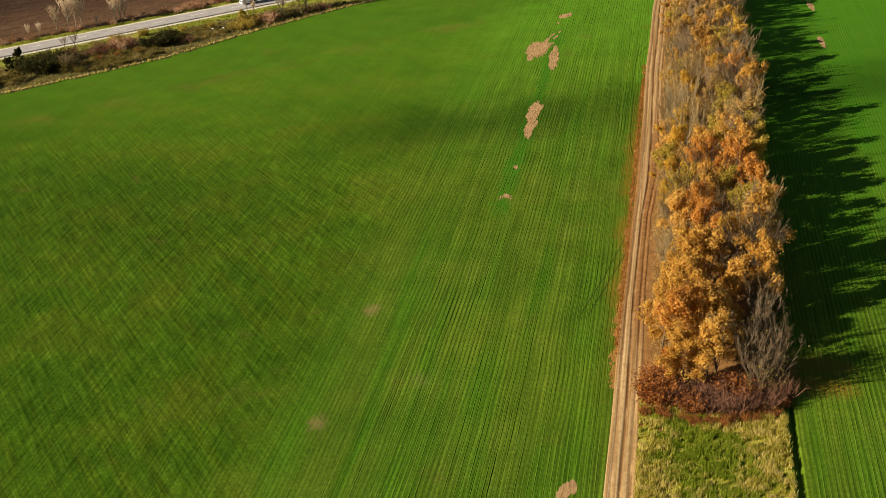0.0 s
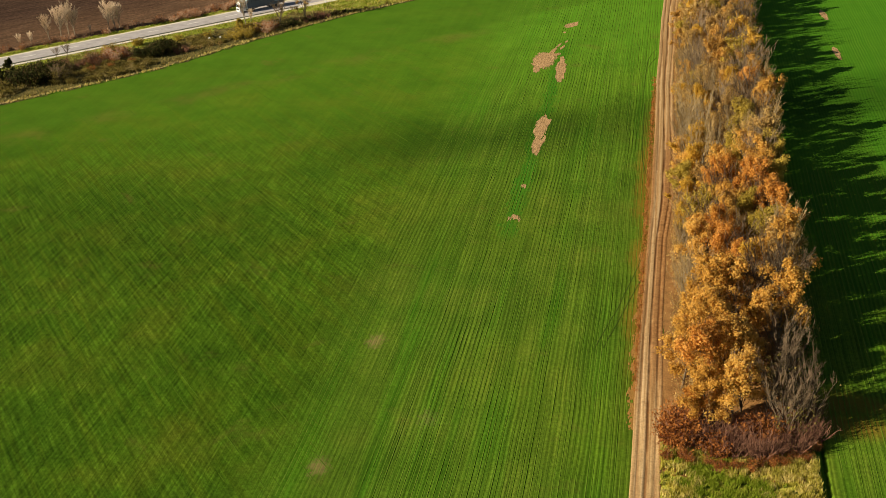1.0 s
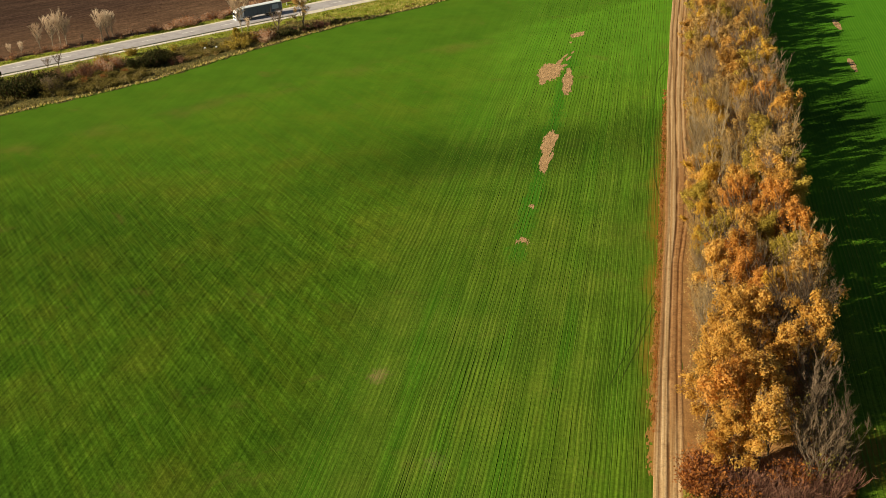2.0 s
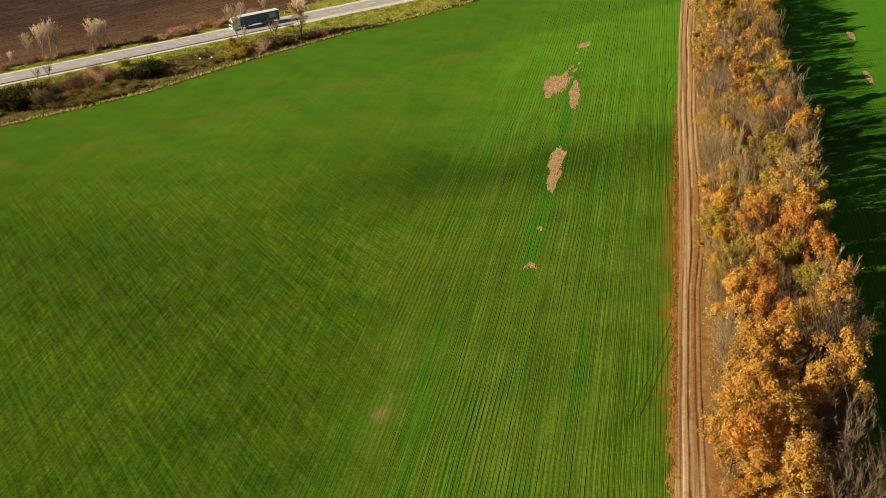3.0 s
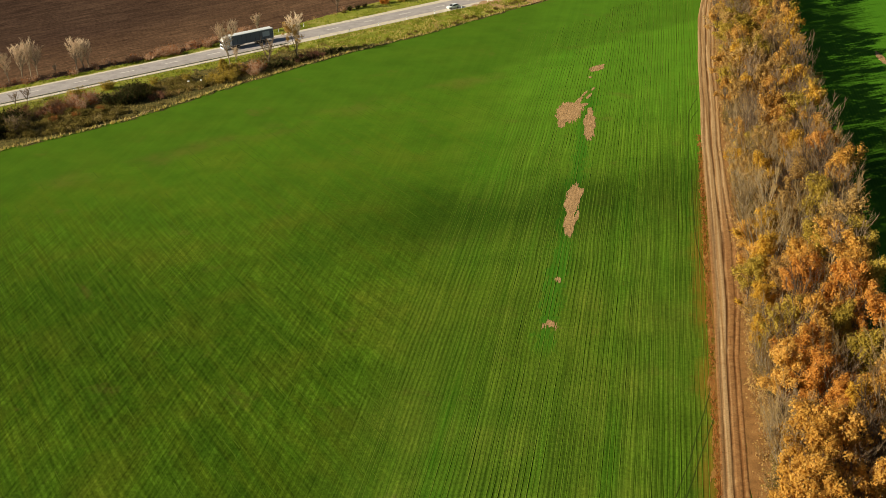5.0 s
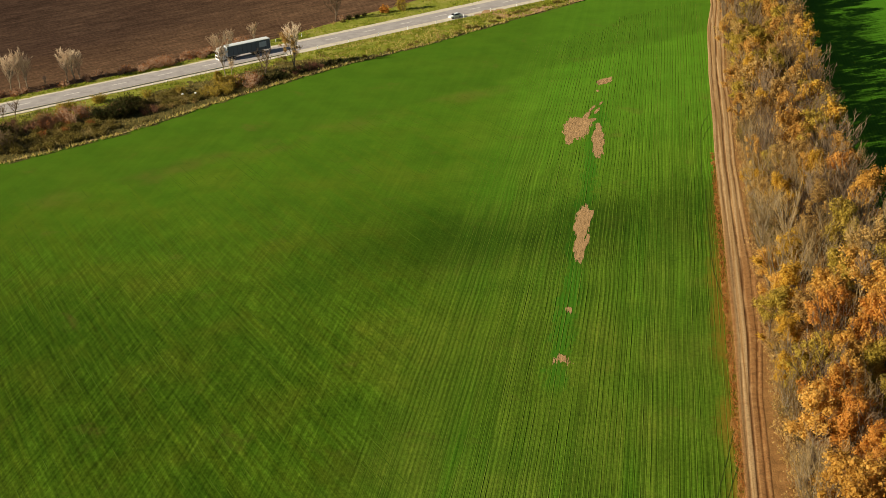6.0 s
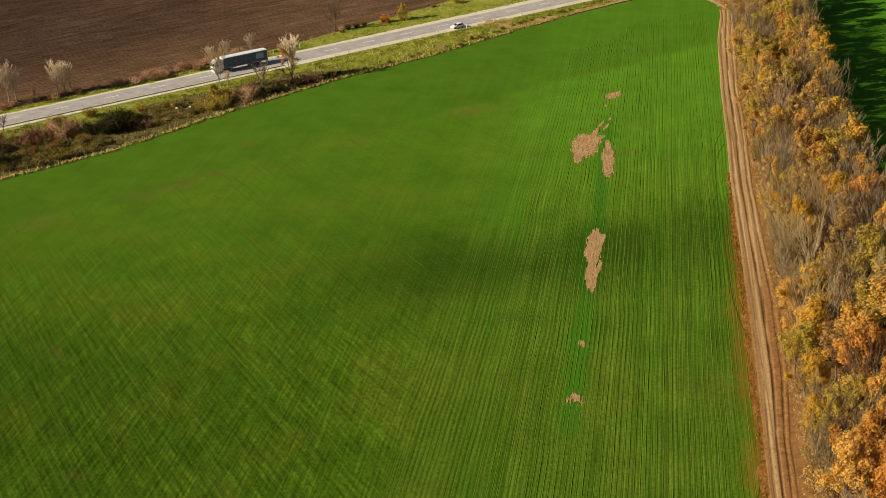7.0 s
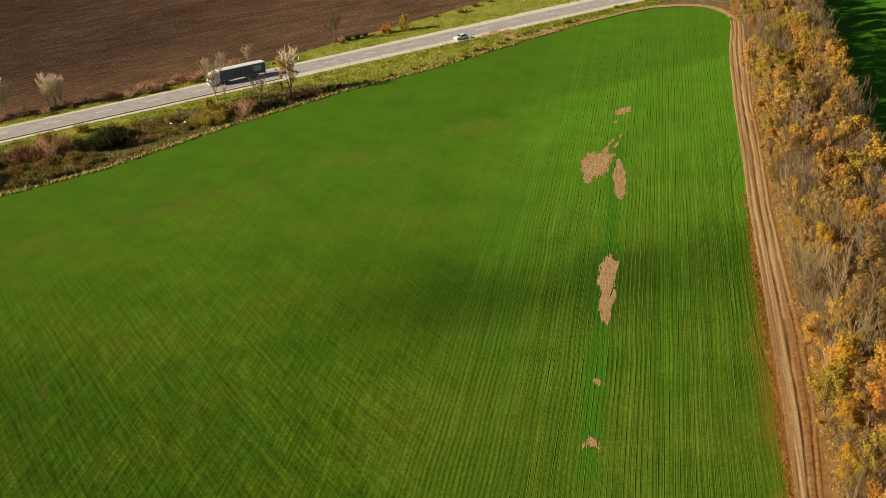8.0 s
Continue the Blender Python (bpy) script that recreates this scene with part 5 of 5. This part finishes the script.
def truck(m):
    """Articulated lorry; x runs back from the front bumper, y across."""
    root = new("truck")
    tagged(root, "white articulated lorry with a blue-grey curtain trailer on the road", "truck")
    cab = Build()
    pro = [(0.05, 0.45), (0.0, 1.2), (0.05, 1.75), (0.28, 2.85), (0.75, 3.45), (2.1, 3.85), (2.25, 3.8), (2.3, 1.0), (2.3, 0.55)]
    k = len(cab.v)
    for y, s in ((-1.25, 0), (-1.15, 0.06), (1.15, 0.06), (1.25, 0)):
        for x, z in pro:
            cab.v.append((x - (s if x < 1 else 0) + (0.06 if x < 1 else 0), y, z + (s if z > 3 else 0)))
    n = len(pro)
    for j in range(3):
        for i in range(n):
            i2 = (i + 1) % n
            cab.f.append((j * n + i, j * n + i2, (j + 1) * n + i2, (j + 1) * n + i))
    cab.f += [tuple(range(n)), tuple(reversed(range(3 * n, 4 * n)))]
    body = part("cab", cab, M_WHITE, root, "white cab with a roof deflector")
    g = Build()
    g.face([(0.04, -1.08, 1.85), (0.22, -1.05, 2.75), (0.22, 1.05, 2.75), (0.04, 1.08, 1.85)])
    part("windscreen", g, M_GLASS, body, "dark windscreen")
    for y in (-1.262, 1.262):
        g = Build()
        g.face([(0.45, y, 1.75), (1.35, y, 1.75), (1.35, y, 2.55), (0.6, y, 2.55)])
        part("side_window", g, M_GLASS, body, "dark side window")
        g = Build()
        g.box(0.0, y - 0.02 if y < 0 else y - 0.28, 0.62, 0.06, y + 0.28 if y < 0 else y + 0.02, 0.82)
        part("headlight", g, M_PANEL, body)
        g = Build()
        g.box(0.15, y - 0.28 if y < 0 else y + 0.03, 2.0, 0.3, y - 0.03 if y < 0 else y + 0.28, 2.7, 0.03)
        part("mirror", g, M_BLACK, body)
    g = Build()
    g.box(-0.02, -0.95, 0.95, 0.02, 0.95, 1.5, 0.01)
    part("grille", g, M_BLACK, body)
    g = Build()
    g.box(2.2, -0.45, 0.6, 7.0, 0.45, 0.95)
    for y in (-1.2, 0.7):
        g.box(3.0, y, 0.45, 4.4, y + 0.5, 0.95, 0.05)
    part("chassis", g, M_BLACK, root)
    box = Build()
    box.box(2.85, -1.24, 1.05, 16.4, 1.24, 3.85, 0.04)
    trailer = part("trailer", box, M_CURTAIN, root, "blue-grey curtain-sided trailer")
    roof = Build()
    roof.box(2.8, -1.27, 3.84, 16.45, 1.27, 4.0, 0.05)
    part("roof", roof, M_WHITE, trailer, "white trailer roof")
    for y in (-1.275, 1.255):
        sill = Build()
        sill.box(2.85, y, 1.0, 16.4, y + 0.02, 1.12)
        part("sill", sill, M_STEEL, trailer)
        pan = Build()
        pan.box(12.9, y - 0.01, 1.9, 15.2, y + 0.03, 3.4, 0.01)
        part("side_panel", pan, M_PANEL, trailer, "pale grey panel without readable writing")
        for x in steps(3.2, 16.2, 9):
            st = Build()
            st.box(x, y - 0.004, 1.12, x + 0.05, y + 0.024, 3.84)
            part("strap", st, M_BLACK, trailer)
    front = Build()
    front.box(2.8, -1.26, 1.0, 2.9, 1.26, 3.9, 0.02)
    part("front_wall", front, M_WHITE, trailer)
    back = Build()
    back.box(16.36, -1.26, 1.0, 16.46, 1.26, 3.9, 0.02)
    part("rear_door", back, M_WHITE, trailer)
    bump = Build()
    bump.box(16.2, -1.2, 0.5, 16.35, 1.2, 0.65, 0.02)
    bump.box(4.6, -0.4, 0.85, 16.3, 0.4, 1.06)
    part("under_frame", bump, M_BLACK, trailer)
    for y in (-1.05, 1.05):
        for x in (1.35, 5.0, 11.3, 12.6, 13.9):
            wheel(root, x, y, 0.5, 0.34)
        tail = Build()
        tail.box(16.3, y - 0.2, 0.8, 16.42, y + 0.2, 0.95)
        part("tail_light", tail, M_RED, root)
    root.matrix_basis = m


_q = road_at(155.9, 371.0)
_heading = math.degrees(math.atan2(ROAD_D.y, ROAD_D.x))
truck(pose(_q.x, _q.y, ROAD_Z, 0, 0, _heading))


def car(m):
    root = new("car")
    tagged(root, "white hatchback parked on the road shoulder", "car")
    b = Build()
    pro = [(0.0, 0.35), (0.02, 0.65), (0.25, 0.82), (1.15, 0.92), (4.05, 0.95), (4.2, 0.75), (4.2, 0.35)]
    top = [(1.15, 0.9), (1.85, 1.42), (3.35, 1.45), (4.02, 0.94)]
    for prof, half, inset in ((pro, 0.85, 0.06), (top, 0.78, 0.14)):
        k = len(b.v)
        n = len(prof)
        for y in (-1, 1):
            for x, z in prof:
                b.v.append((x, y * (half - (inset if z > 1 else 0)), z))
        for i in range(n):
            i2 = (i + 1) % n
            b.f.append((k + i, k + i2, k + n + i2, k + n + i))
        b.f += [tuple(k + i for i in range(n)), tuple(k + n + i for i in reversed(range(n)))]
    body = part("body", b, M_WHITE, root)
    for y in (-0.735, 0.735):
        g = Build()
        s = math.copysign(0.06, y)
        g.face([(1.35, y + s * 0.9, 0.97), (3.85, y + s * 0.9, 0.97), (3.3, y - s * 0.9, 1.38), (1.9, y - s * 0.9, 1.38)])
        part("side_window", g, M_GLASS, body, "dark side windows")
    for pts in ([(1.17, 0.94), (1.80, 1.40)], [(3.99, 0.99), (3.40, 1.43)]):
        (x0, z0), (x1, z1) = pts
        d = -0.015 if x0 < 2 else 0.015
        g = Build()
        g.face([(x0 + d, -0.68, z0 + 0.015), (x0 + d, 0.68, z0 + 0.015), (x1 + d, 0.58, z1 + 0.015), (x1 + d, -0.58, z1 + 0.015)])
        part("windscreen", g, M_GLASS, body, "dark glass")
    for y in (-0.62, 0.62):
        g = Build()
        g.box(-0.01, y - 0.18, 0.6, 0.1, y + 0.18, 0.74, 0.01)
        part("headlight", g, M_PANEL, body)
        g = Build()
        g.box(4.12, y - 0.15, 0.62, 4.215, y + 0.15, 0.8, 0.01)
        part("tail_light", g, M_RED, body)
        for x in (0.8, 3.4):
            wheel(root, x, y * 1.24, 0.31, 0.2)
    root.matrix_basis = m


_q = road_at(231.6, 364.4)
car(pose(_q.x, _q.y, ROAD_Z - 0.07, 0, 0, _heading))
